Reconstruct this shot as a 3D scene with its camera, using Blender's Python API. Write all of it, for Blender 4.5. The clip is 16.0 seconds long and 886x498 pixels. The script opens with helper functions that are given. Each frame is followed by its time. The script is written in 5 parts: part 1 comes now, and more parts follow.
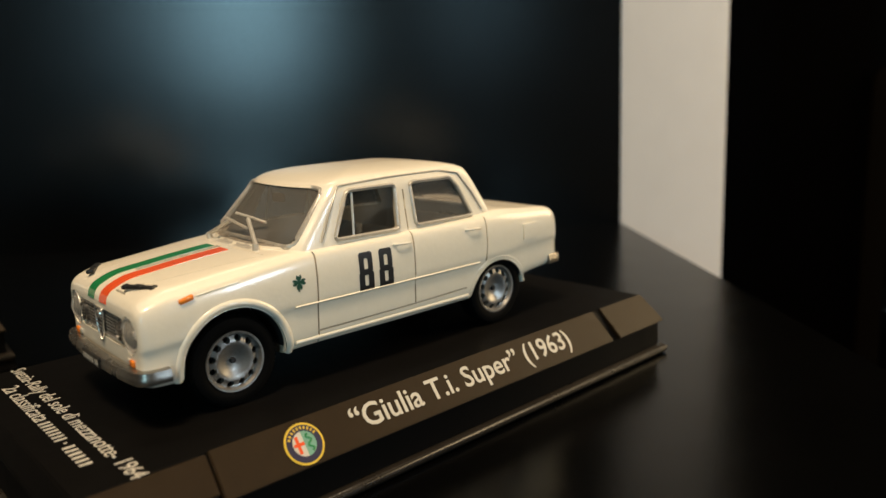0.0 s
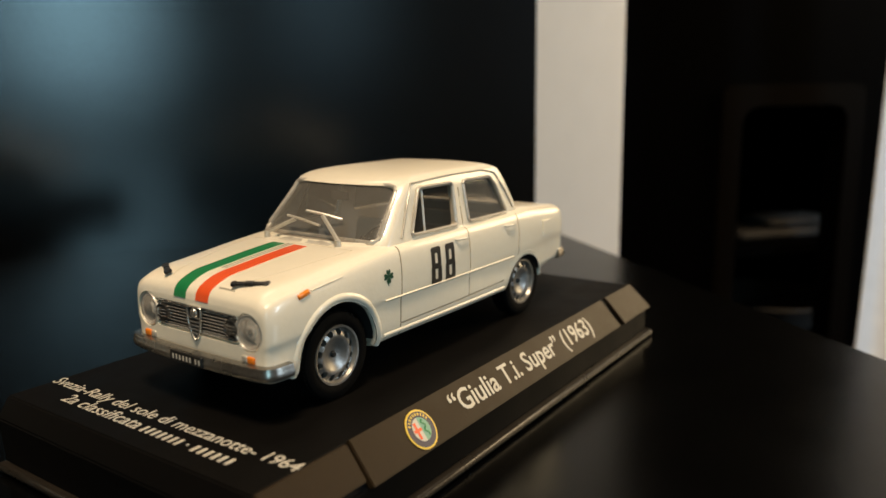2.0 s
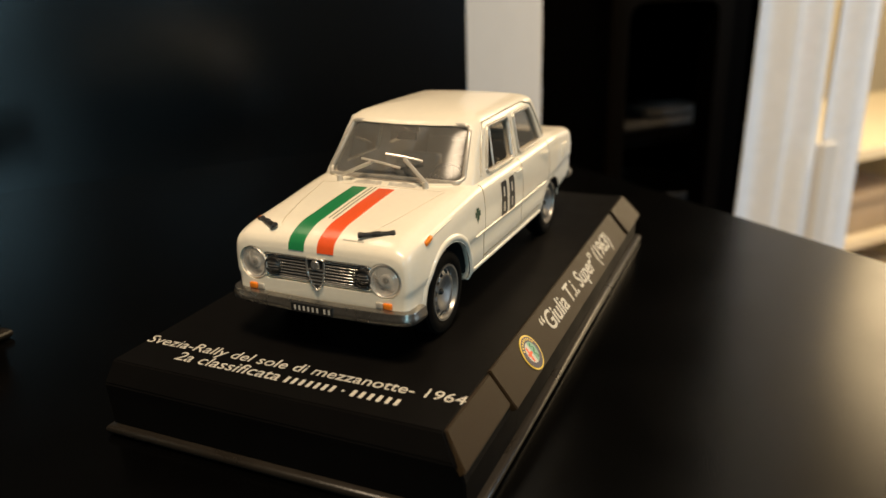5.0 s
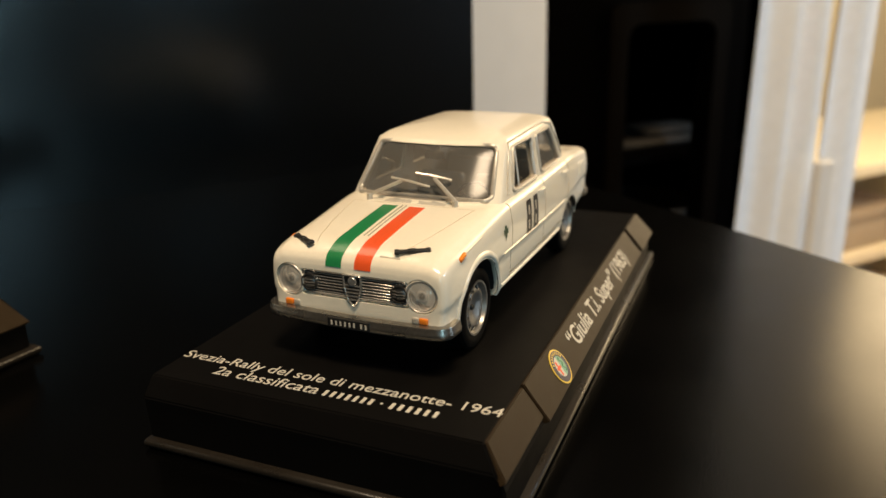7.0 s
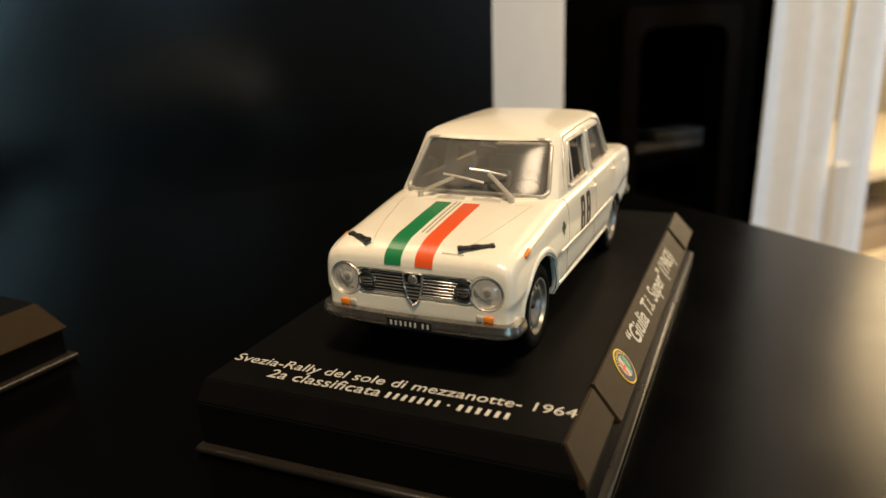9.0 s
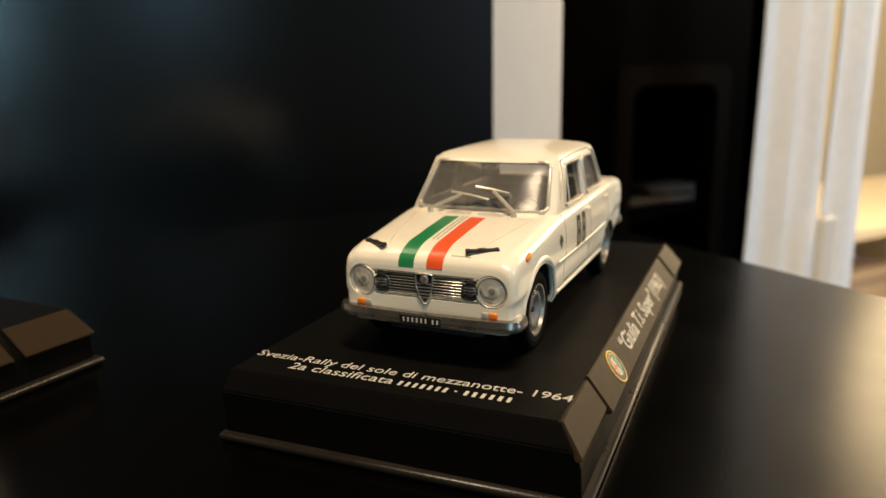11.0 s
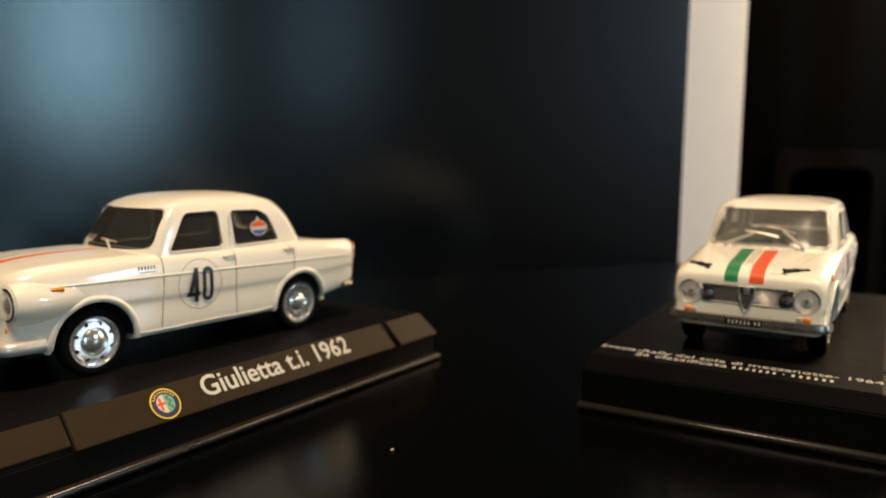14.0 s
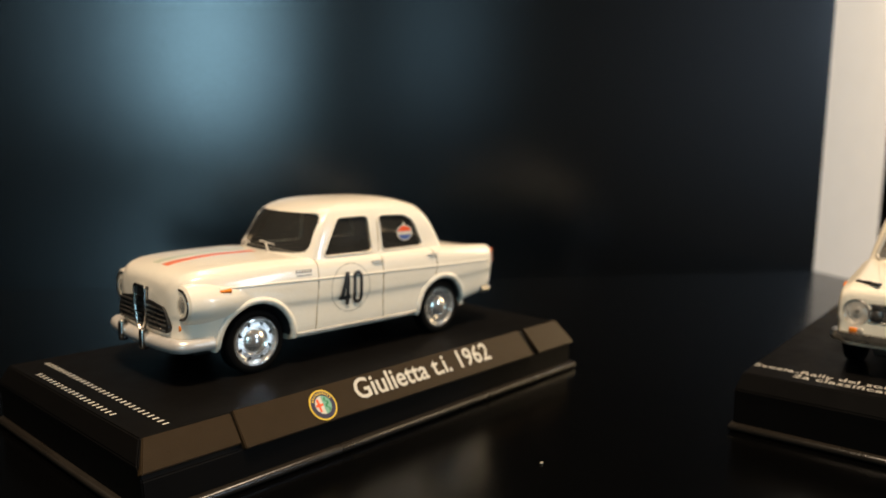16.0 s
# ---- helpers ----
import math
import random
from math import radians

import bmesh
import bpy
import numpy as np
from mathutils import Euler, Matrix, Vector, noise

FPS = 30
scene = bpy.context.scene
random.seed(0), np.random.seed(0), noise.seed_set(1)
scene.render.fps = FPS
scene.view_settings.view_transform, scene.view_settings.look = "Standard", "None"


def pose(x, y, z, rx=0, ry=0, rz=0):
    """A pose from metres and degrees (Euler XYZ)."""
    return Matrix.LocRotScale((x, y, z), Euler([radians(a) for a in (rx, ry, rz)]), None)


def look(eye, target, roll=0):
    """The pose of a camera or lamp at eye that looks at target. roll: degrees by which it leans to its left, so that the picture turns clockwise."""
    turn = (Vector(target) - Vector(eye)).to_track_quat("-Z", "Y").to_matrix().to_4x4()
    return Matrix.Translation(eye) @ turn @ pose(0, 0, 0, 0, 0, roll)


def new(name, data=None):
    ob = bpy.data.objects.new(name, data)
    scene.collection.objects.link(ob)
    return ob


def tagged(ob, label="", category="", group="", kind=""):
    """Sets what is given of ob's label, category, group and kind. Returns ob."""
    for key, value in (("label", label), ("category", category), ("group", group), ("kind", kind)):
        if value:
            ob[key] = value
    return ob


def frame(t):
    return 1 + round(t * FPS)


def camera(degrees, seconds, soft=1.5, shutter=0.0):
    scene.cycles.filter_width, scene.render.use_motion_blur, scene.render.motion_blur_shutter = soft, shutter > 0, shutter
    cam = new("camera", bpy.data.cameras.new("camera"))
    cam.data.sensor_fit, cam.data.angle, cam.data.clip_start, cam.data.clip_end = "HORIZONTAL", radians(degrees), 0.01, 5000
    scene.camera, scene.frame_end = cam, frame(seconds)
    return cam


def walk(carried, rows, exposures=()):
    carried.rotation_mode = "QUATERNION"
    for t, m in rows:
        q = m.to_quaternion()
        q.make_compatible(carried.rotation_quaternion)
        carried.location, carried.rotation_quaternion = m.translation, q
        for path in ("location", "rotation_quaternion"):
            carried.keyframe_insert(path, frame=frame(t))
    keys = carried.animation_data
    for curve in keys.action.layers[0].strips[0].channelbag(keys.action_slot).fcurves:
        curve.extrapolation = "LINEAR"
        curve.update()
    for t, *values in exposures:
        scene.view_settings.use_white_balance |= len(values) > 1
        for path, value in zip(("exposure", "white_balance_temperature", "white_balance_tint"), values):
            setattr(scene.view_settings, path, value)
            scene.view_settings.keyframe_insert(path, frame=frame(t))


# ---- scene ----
cam = camera(60.44, 16.0)
# seconds, eye (metres), yaw, pitch, roll (degrees)
PATH = [
    (0, -0.00637, -0.01454, 0.06134, -41.111, -11.591, -2.400),
    (0.5, -0.01374, -0.01101, 0.06394, -45.880, -10.103, -1.948),
    (1, -0.02505, -0.00267, 0.06305, -49.124, -10.236, -1.860),
    (1.5, -0.03203, 0.00209, 0.06264, -51.681, -10.274, -1.551),
    (2, -0.04031, 0.01113, 0.06169, -53.831, -11.389, -0.997),
    (2.5, -0.04823, 0.02022, 0.06356, -55.410, -12.685, -0.774),
    (3, -0.05602, 0.03111, 0.06461, -58.688, -15.604, -0.764),
    (3.5, -0.06288, 0.03963, 0.06702, -61.388, -18.974, -0.447),
    (3.7, -0.06310, 0.04146, 0.07062, -63.160, -18.947, -0.986),
    (5.8, -0.06913, 0.04431, 0.07315, -65.172, -19.431, -1.634),
    (6, -0.06991, 0.04538, 0.07414, -65.090, -19.040, -1.539),
    (6.5, -0.07050, 0.04504, 0.07253, -65.718, -18.813, -1.537),
    (7, -0.07175, 0.04746, 0.07316, -65.420, -18.246, -1.557),
    (7.5, -0.07417, 0.04794, 0.07676, -65.533, -18.602, -1.616),
    (8, -0.07333, 0.05024, 0.07527, -65.494, -17.975, -2.225),
    (8.5, -0.07313, 0.05739, 0.07050, -65.759, -17.538, -2.158),
    (8.7, -0.07283, 0.05826, 0.07021, -65.557, -17.715, -2.167),
    (10.8, -0.08341, 0.05447, 0.06594, -65.454, -13.807, -1.465),
    (11, -0.08737, 0.05444, 0.06490, -65.910, -13.213, -1.003),
    (11.5, -0.10343, 0.05514, 0.06306, -63.999, -10.713, -0.700),
    (12, -0.11466, 0.05645, 0.05746, -62.580, -9.056, 0.176),
    (12.5, -0.12538, 0.06222, 0.05949, -61.592, -7.519, 0.274),
    (13, -0.13855, 0.07057, 0.05772, -60.330, -7.109, 0.363),
    (13.5, -0.14505, 0.07754, 0.05785, -60.077, -7.013, 0.655),
    (14, -0.15333, 0.07984, 0.05971, -58.462, -7.102, 0.421),
    (14.5, -0.16062, 0.08131, 0.06417, -56.555, -7.198, 0.539),
    (15, -0.16008, 0.08403, 0.06139, -56.897, -7.093, 0.802),
    (15.5, -0.16107, 0.08666, 0.06276, -54.989, -7.361, 0.783),
    (16, -0.15893, 0.08972, 0.06324, -50.966, -7.751, 1.005),
]


def aim(x, y, z, yaw, pitch, roll):
    a, e = radians(yaw), radians(pitch)
    way = Vector((-math.sin(a) * math.cos(e), math.cos(a) * math.cos(e), math.sin(e)))
    eye = Vector((x, y, z))
    return look(eye, eye + way, roll)


# the film brightens and cools a little towards its end
GRADE = [(0, -0.17, 6600, 10), (3.5, -0.12, 6550, 11), (6, -0.11, 6600, 11), (8.5, -0.11, 6600, 11), (12, 0.0, 6550, 12), (13.5, -0.02, 6650, 13), (14.5, 0.13, 6450, 13), (16, 0.22, 6450, 13)]
walk(cam, [(t, aim(*p)) for t, *p in PATH], GRADE)
cam.data.dof.use_dof = True
cam.data.dof.focus_distance = 0.132
cam.data.dof.aperture_fstop = 18.0

# ---------------------------------------------------------------- world and light
world = bpy.data.worlds.new("world")
scene.world = world
world.use_nodes = True
world.node_tree.nodes["Background"].inputs[0].default_value = (0.30, 0.42, 0.60, 1)
world.node_tree.nodes["Background"].inputs[1].default_value = 0.3

# the corner of the black table: its end edge runs away from here, the black panel to the left
CORNER = Vector((0.2790, 0.1885, 0.0))
ROOM = Matrix.Translation(CORNER) @ Matrix.Rotation(radians(-37.7), 4, "Z")


def room(x, y, z):
    return ROOM @ Vector((x, y, z))


def area_lamp(name, place, target, w, h, watts, colour):
    data = bpy.data.lights.new(name, "AREA")
    data.shape, data.size, data.size_y = "RECTANGLE", w, h
    data.energy, data.color = watts, colour
    ob = new(name, data)
    ob.matrix_world = look(place, target)
    return ob


# daylight through the window openings behind the camera
area_lamp("window_and_fill_light", room(-0.602, -1.345, 0.29), room(-0.602, 0, 0.20), 0.16, 0.38, 0.19, (0.46, 0.84, 1.0))
area_lamp("window_and_fill_light", room(-0.392, -1.345, 0.29), room(-0.392, 0, 0.20), 0.20, 0.38, 1.8, (0.46, 0.84, 1.0))
area_lamp("window_and_fill_light", room(0.09, -1.345, 0.315), room(0.09, 0, 0.20), 0.14, 0.33, 0.125, (0.46, 0.84, 1.0))
# added bluish fill aimed at the curtains; no known window lies there
curtain_fill = area_lamp("window_and_fill_light", room(1.70, -1.345, 0.55), room(0.46, 0.15, 0.0), 0.28, 0.46, 2.9, (0.62, 0.82, 1.0))
curtain_fill.data.spread = radians(70)
# the warm lamps of the room
area_lamp("hanging_lamp_glow", room(-0.29, -0.70, 1.48), room(-0.16, -0.2, 0), 0.36, 0.30, 29, (1.0, 0.78, 0.53))
glow = bpy.data.lights.new("floor_lamp_glow", "POINT")
glow.energy, glow.color, glow.shadow_soft_size = 34, (1.0, 0.75, 0.43), 0.30
new("floor_lamp_glow", glow).location = room(1.02, 0.10, 0.42)



# ---------------------------------------------------------------- materials
def material(name, colour, rough=0.5, metal=0.0, coat=0.0, vary=0.06, scale=400.0, bump=0.0, bump_scale=3000.0, spec=0.5):
    """Principled surface with two scales of variation (a cloudy one and a fine grain) and a fine relief."""
    m = bpy.data.materials.new(name)
    m.use_nodes = True
    nt = m.node_tree
    p = nt.nodes["Principled BSDF"]
    p.inputs["Roughness"].default_value = rough
    p.inputs["Metallic"].default_value = metal
    p.inputs["Coat Weight"].default_value = coat
    p.inputs["Coat Roughness"].default_value = 0.08
    p.inputs["Specular IOR Level"].default_value = spec
    tc = nt.nodes.new("ShaderNodeTexCoord")
    n1, n2 = nt.nodes.new("ShaderNodeTexNoise"), nt.nodes.new("ShaderNodeTexNoise")
    n1.inputs["Scale"].default_value, n2.inputs["Scale"].default_value = scale * 0.12, scale
    n1.inputs["Detail"].default_value = 4
    add = nt.nodes.new("ShaderNodeMath")
    add.operation = "ADD"
    nt.links.new(tc.outputs["Object"], n1.inputs["Vector"])
    nt.links.new(tc.outputs["Object"], n2.inputs["Vector"])
    nt.links.new(n1.outputs["Fac"], add.inputs[0])
    nt.links.new(n2.outputs["Fac"], add.inputs[1])
    ramp = nt.nodes.new("ShaderNodeMapRange")
    ramp.inputs["From Min"].default_value, ramp.inputs["From Max"].default_value = 0.6, 1.4
    ramp.inputs["To Min"].default_value, ramp.inputs["To Max"].default_value = 1 - vary, 1 + vary
    nt.links.new(add.outputs[0], ramp.inputs["Value"])
    mul = nt.nodes.new("ShaderNodeVectorMath")
    mul.operation = "SCALE"
    mul.inputs[0].default_value = colour
    nt.links.new(ramp.outputs[0], mul.inputs["Scale"])
    nt.links.new(mul.outputs[0], p.inputs["Base Color"])
    r2 = nt.nodes.new("ShaderNodeMapRange")
    r2.inputs["To Min"].default_value, r2.inputs["To Max"].default_value = max(0.02, rough * (1 - 1.5 * vary)), min(1, rough * (1 + 1.5 * vary))
    nt.links.new(n1.outputs["Fac"], r2.inputs["Value"])
    nt.links.new(r2.outputs[0], p.inputs["Roughness"])
    if bump:
        n3 = nt.nodes.new("ShaderNodeTexNoise")
        n3.inputs["Scale"].default_value = bump_scale
        n3.inputs["Detail"].default_value = 3
        b = nt.nodes.new("ShaderNodeBump")
        b.inputs["Strength"].default_value = bump
        b.inputs["Distance"].default_value = 0.6 / bump_scale
        nt.links.new(tc.outputs["Object"], n3.inputs["Vector"])
        nt.links.new(n3.outputs["Fac"], b.inputs["Height"])
        nt.links.new(b.outputs["Normal"], p.inputs["Normal"])
    return m


def glass(name, tint, gloss_rough=0.03, ior=1.5, haze=0.0):
    m = bpy.data.materials.new(name)
    m.use_nodes = True
    nt = m.node_tree
    nt.nodes.clear()
    out = nt.nodes.new("ShaderNodeOutputMaterial")
    mix = nt.nodes.new("ShaderNodeMixShader")
    tr, gl, fr = nt.nodes.new("ShaderNodeBsdfTransparent"), nt.nodes.new("ShaderNodeBsdfGlossy"), nt.nodes.new("ShaderNodeFresnel")
    tr.inputs["Color"].default_value = (*tint, 1)
    gl.inputs["Roughness"].default_value = gloss_rough
    fr.inputs["IOR"].default_value = ior
    nt.links.new(fr.outputs[0], mix.inputs[0])
    nt.links.new(tr.outputs[0], mix.inputs[1])
    nt.links.new(gl.outputs[0], mix.inputs[2])
    if haze:
        h, df = nt.nodes.new("ShaderNodeMixShader"), nt.nodes.new("ShaderNodeBsdfDiffuse")
        df.inputs["Color"].default_value = (0.66, 0.62, 0.55, 1)
        h.inputs[0].default_value = haze
        nt.links.new(mix.outputs[0], h.inputs[1])
        nt.links.new(df.outputs[0], h.inputs[2])
        mix = h
    nt.links.new(mix.outputs[0], out.inputs[0])
    return m


def satin(name, colour, rough, ior):
    """Black satin foil: a matt ground under a soft-edged sheen with a fine orange peel."""
    m = bpy.data.materials.new(name)
    m.use_nodes = True
    nt = m.node_tree
    nt.nodes.clear()
    out, mix = nt.nodes.new("ShaderNodeOutputMaterial"), nt.nodes.new("ShaderNodeMixShader")
    df, gl, fr = nt.nodes.new("ShaderNodeBsdfDiffuse"), nt.nodes.new("ShaderNodeBsdfGlossy"), nt.nodes.new("ShaderNodeFresnel")
    gl.distribution = "BECKMANN"
    gl.inputs["Color"].default_value = (0.97, 0.98, 1.0, 1)
    df.inputs["Color"].default_value = (*colour, 1)
    fr.inputs["IOR"].default_value = ior
    tc, fine, cloud = nt.nodes.new("ShaderNodeTexCoord"), nt.nodes.new("ShaderNodeTexNoise"), nt.nodes.new("ShaderNodeTexNoise")
    fine.inputs["Scale"].default_value, cloud.inputs["Scale"].default_value = 900, 30
    bump, span = nt.nodes.new("ShaderNodeBump"), nt.nodes.new("ShaderNodeMapRange")
    bump.inputs["Strength"].default_value, bump.inputs["Distance"].default_value = 0.10, 0.0004
    span.inputs["To Min"].default_value, span.inputs["To Max"].default_value = rough * 0.95, rough * 1.05
    for n in (fine, cloud):
        nt.links.new(tc.outputs["Object"], n.inputs["Vector"])
    nt.links.new(fine.outputs["Fac"], bump.inputs["Height"])
    nt.links.new(cloud.outputs["Fac"], span.inputs["Value"])
    haze, both = nt.nodes.new("ShaderNodeBsdfGlossy"), nt.nodes.new("ShaderNodeMixShader")
    haze.distribution = "BECKMANN"
    haze.inputs["Color"].default_value = (0.97, 0.98, 1.0, 1)
    haze.inputs["Roughness"].default_value = rough * 2.0
    both.inputs[0].default_value = 0.22
    nt.links.new(gl.outputs[0], both.inputs[1])
    nt.links.new(haze.outputs[0], both.inputs[2])
    nt.links.new(span.outputs[0], gl.inputs["Roughness"])
    for n in (gl, haze, df, fr):
        nt.links.new(bump.outputs[0], n.inputs["Normal"])
    nt.links.new(fr.outputs[0], mix.inputs[0])
    nt.links.new(df.outputs[0], mix.inputs[1])
    nt.links.new(both.outputs[0], mix.inputs[2])
    nt.links.new(mix.outputs[0], out.inputs[0])
    return m


CREAM = material("cream_enamel", (0.90, 0.83, 0.68), 0.30, coat=0.6, vary=0.025, scale=900, bump=0.05, bump_scale=1500)
IVORY = material("ivory_enamel", (0.83, 0.76, 0.635), 0.28, coat=0.6, vary=0.025, scale=900, bump=0.05, bump_scale=1500)
PLASTIC = material("black_base_plastic", (0.0035, 0.0032, 0.003), 0.50, vary=0.12, scale=1500, bump=0.14, bump_scale=4000, spec=0.06)
GRAIN = material("grained_black_plastic", (0.025, 0.0152, 0.0065), 0.48, vary=0.12, scale=3200, bump=0.34, bump_scale=5200, spec=0.15)
ACRYLIC = material("grey_clear_acrylic_lip", (0.016, 0.013, 0.010), 0.30, vary=0.2, scale=1200, bump=0.2, bump_scale=2500)
LACQUER = material("black_table_lacquer", (0.0007, 0.0007, 0.0007), 0.21, vary=0.14, scale=500, bump=0.07, bump_scale=2400, spec=0.185)
PANEL = satin("black_satin_panel", (0.0008, 0.0009, 0.0010), 0.21, 1.76)
WHITE = material("white_wall_paint", (0.78, 0.74, 0.68), 0.6, vary=0.03, scale=60, bump=0.1, bump_scale=400)
WARMWALL = material("warm_cream_wall_paint", (0.85, 0.79, 0.64), 0.65, vary=0.04, scale=50, bump=0.1, bump_scale=300)
SLATEWALL = material("slate_wall_paint", (0.022, 0.025, 0.028), 0.8, vary=0.05, scale=60, bump=0.1, bump_scale=300)
OAK = material("golden_oak", (0.50, 0.30, 0.11), 0.45, vary=0.12, scale=90, bump=0.08, bump_scale=500)
CEIL = material("ceiling_paint", (0.16, 0.145, 0.125), 0.7, vary=0.03, scale=40, bump=0.1, bump_scale=300)
FLOORWOOD = material("oak_floor", (0.32, 0.20, 0.10), 0.45, vary=0.2, scale=30, bump=0.1, bump_scale=200)
RUBBER = material("black_rubber", (0.002, 0.002, 0.002), 0.72, vary=0.15, scale=2500, bump=0.3, bump_scale=3500, spec=0.07)
SILVER = material("silver_plated_plastic", (0.66, 0.64, 0.60), 0.26, metal=0.8, vary=0.08, scale=1800, bump=0.05, bump_scale=2500)
CHROME = material("dull_chrome", (0.55, 0.53, 0.50), 0.17, metal=1.0, vary=0.12, scale=1500, bump=0.06, bump_scale=2500)
DARKCHROME = material("dark_grey_chrome", (0.16, 0.155, 0.15), 0.28, metal=0.9, vary=0.12, scale=1800, bump=0.05, bump_scale=2500)
PEWTER = material("grey_plated_bumper", (0.30, 0.28, 0.25), 0.28, metal=0.9, vary=0.2, scale=1500, bump=0.10, bump_scale=2500)
GREYTRIM = material("grey_window_trim", (0.56, 0.52, 0.45), 0.34, metal=0.3, vary=0.15, scale=1800)
DARK = material("dark_grille", (0.008, 0.008, 0.008), 0.5, vary=0.1, scale=1500)
INTERIOR = material("grey_cabin_plastic", (0.31, 0.27, 0.22), 0.55, vary=0.08, scale=900, bump=0.1, bump_scale=2500)
CABINDARK = material("dark_cabin_plastic", (0.022, 0.020, 0.019), 0.55, vary=0.08, scale=900)
GREEN = material("green_print", (0.012, 0.20, 0.065), 0.35, coat=0.4, vary=0.05, scale=1500)
RED = material("red_print", (0.80, 0.098, 0.022), 0.35, coat=0.4, vary=0.05, scale=1500)
PALERED = material("salmon_print", (0.78, 0.19, 0.085), 0.35, coat=0.4, vary=0.05, scale=1500)
PALEGREEN = material("pale_green_print", (0.50, 0.52, 0.40), 0.35, coat=0.4, vary=0.05, scale=1500)
BLACKPRINT = material("black_print", (0.012, 0.012, 0.012), 0.4, vary=0.05, scale=1500)
GREYPRINT = material("grey_print", (0.30, 0.27, 0.21), 0.45, vary=0.05, scale=1500)
DARKGREEN = material("dark_green_print", (0.008, 0.06, 0.028), 0.4, vary=0.05, scale=1500)
ORANGE = material("orange_lens", (0.85, 0.23, 0.02), 0.25, coat=0.5, vary=0.05, scale=1500)
TAILRED = material("red_lens", (0.55, 0.14, 0.06), 0.25, coat=0.5, vary=0.05, scale=1500)
WHITEPRINT = material("white_print", (0.56, 0.53, 0.46), 0.5, vary=0.05, scale=2500)
YELLOW = material("gold_print", (0.75, 0.52, 0.06), 0.35, vary=0.06, scale=1500)
NAVY = material("navy_print", (0.03, 0.028, 0.06), 0.4, vary=0.05, scale=1500)
BLUE = material("blue_print", (0.05, 0.10, 0.30), 0.4, vary=0.05, scale=1500)
TEAL = material("teal_print", (0.17, 0.36, 0.27), 0.4, vary=0.05, scale=1500)
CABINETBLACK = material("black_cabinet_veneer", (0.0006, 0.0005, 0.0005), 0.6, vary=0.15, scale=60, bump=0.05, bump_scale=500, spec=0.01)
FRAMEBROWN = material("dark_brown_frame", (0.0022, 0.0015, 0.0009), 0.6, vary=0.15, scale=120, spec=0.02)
CURTAIN = material("white_curtain_cloth", (0.84, 0.86, 0.89), 0.8, vary=0.05, scale=120, bump=0.2, bump_scale=1200)
CREAMWOOD = material("cream_painted_wood", (0.84, 0.74, 0.54), 0.5, vary=0.06, scale=80, bump=0.08, bump_scale=300)
SEATBROWN = material("brown_seat_plastic", (0.13, 0.10, 0.07), 0.5, vary=0.1, scale=900)
BEIGE = material("beige_linen", (0.42, 0.33, 0.21), 0.8, vary=0.15, scale=200, bump=0.2, bump_scale=800)
DIMCLOTH = material("dark_grey_cloth", (0.024, 0.020, 0.016), 0.8, vary=0.15, scale=200, bump=0.2, bump_scale=800)
TAUPE = material("taupe_box_card", (0.42, 0.33, 0.23), 0.7, vary=0.12, scale=120)
REFLECTOR = material("pale_reflector", (0.66, 0.62, 0.57), 0.34, metal=0.4, vary=0.1, scale=3000)
CLEARPANE = glass("clear_pane", (0.72, 0.71, 0.68), 0.03, 1.3, 0.02)
BRIGHTRIM = material("bright_silver_rim", (0.82, 0.80, 0.76), 0.20, metal=0.85, vary=0.06, scale=1800)
STEELRIM = material("grey_steel_rim", (0.35, 0.335, 0.31), 0.36, metal=0.75, vary=0.12, scale=1800, bump=0.05, bump_scale=2500)
PANE = glass("slightly_hazy_pane", (0.88, 0.87, 0.85), 0.15, 1.22, 0.07)
LENS = glass("headlamp_glass", (0.94, 0.93, 0.91), 0.06, 1.45, 0.13)
GRIME = material("panel_gap_grime", (0.52, 0.44, 0.33), 0.5, vary=0.15, scale=1500)


# ---------------------------------------------------------------- mesh helpers (models in millimetres)
MM = Matrix.Scale(0.001, 4)


def part(name, bm, mat, parent=None, label="", smooth=40, matrix=None, scale=MM):
    """Links a bmesh as one mesh object, below parent if there is one."""
    if scale is not None:
        bm.transform(scale)
    me = bpy.data.meshes.new(name)
    bmesh.ops.recalc_face_normals(bm, faces=bm.faces[:])
    for f in bm.faces:
        f.smooth = smooth > 0
    if smooth:
        for e in bm.edges:
            if len(e.link_faces) == 2 and e.calc_face_angle(0) > radians(smooth):
                e.smooth = False
    bm.to_mesh(me)
    bm.free()
    me.materials.append(mat)
    ob = new(name, me)
    if parent is not None:
        ob.parent = parent
    if matrix is not None:
        ob.matrix_basis = matrix
    if label:
        ob["label"] = label
    return ob


def thing(name, matrix, label, category, group="", kind=""):
    ob = new(name)
    ob.empty_display_size = 0.01
    ob.matrix_basis = matrix
    return tagged(ob, label, category, group, kind)


def box(x0, x1, y0, y1, z0, z1, bevel=0.0, seg=2, bm=None):
    out = bmesh.new()
    bmesh.ops.create_cube(out, size=1)
    out.transform(Matrix.Translation(((x0 + x1) / 2, (y0 + y1) / 2, (z0 + z1) / 2)) @ Matrix.Diagonal((x1 - x0, y1 - y0, z1 - z0, 1)))
    if bevel:
        bmesh.ops.bevel(out, geom=out.edges[:], offset=bevel, segments=seg, affect="EDGES", profile=0.5)
    return merge(bm, out) if bm else out


def merge(a, b, m=None):
    """Adds b to a."""
    if m is not None:
        b.transform(m)
    me = bpy.data.meshes.new("tmp")
    b.to_mesh(me)
    b.free()
    a.from_mesh(me)
    bpy.data.meshes.remove(me)
    return a


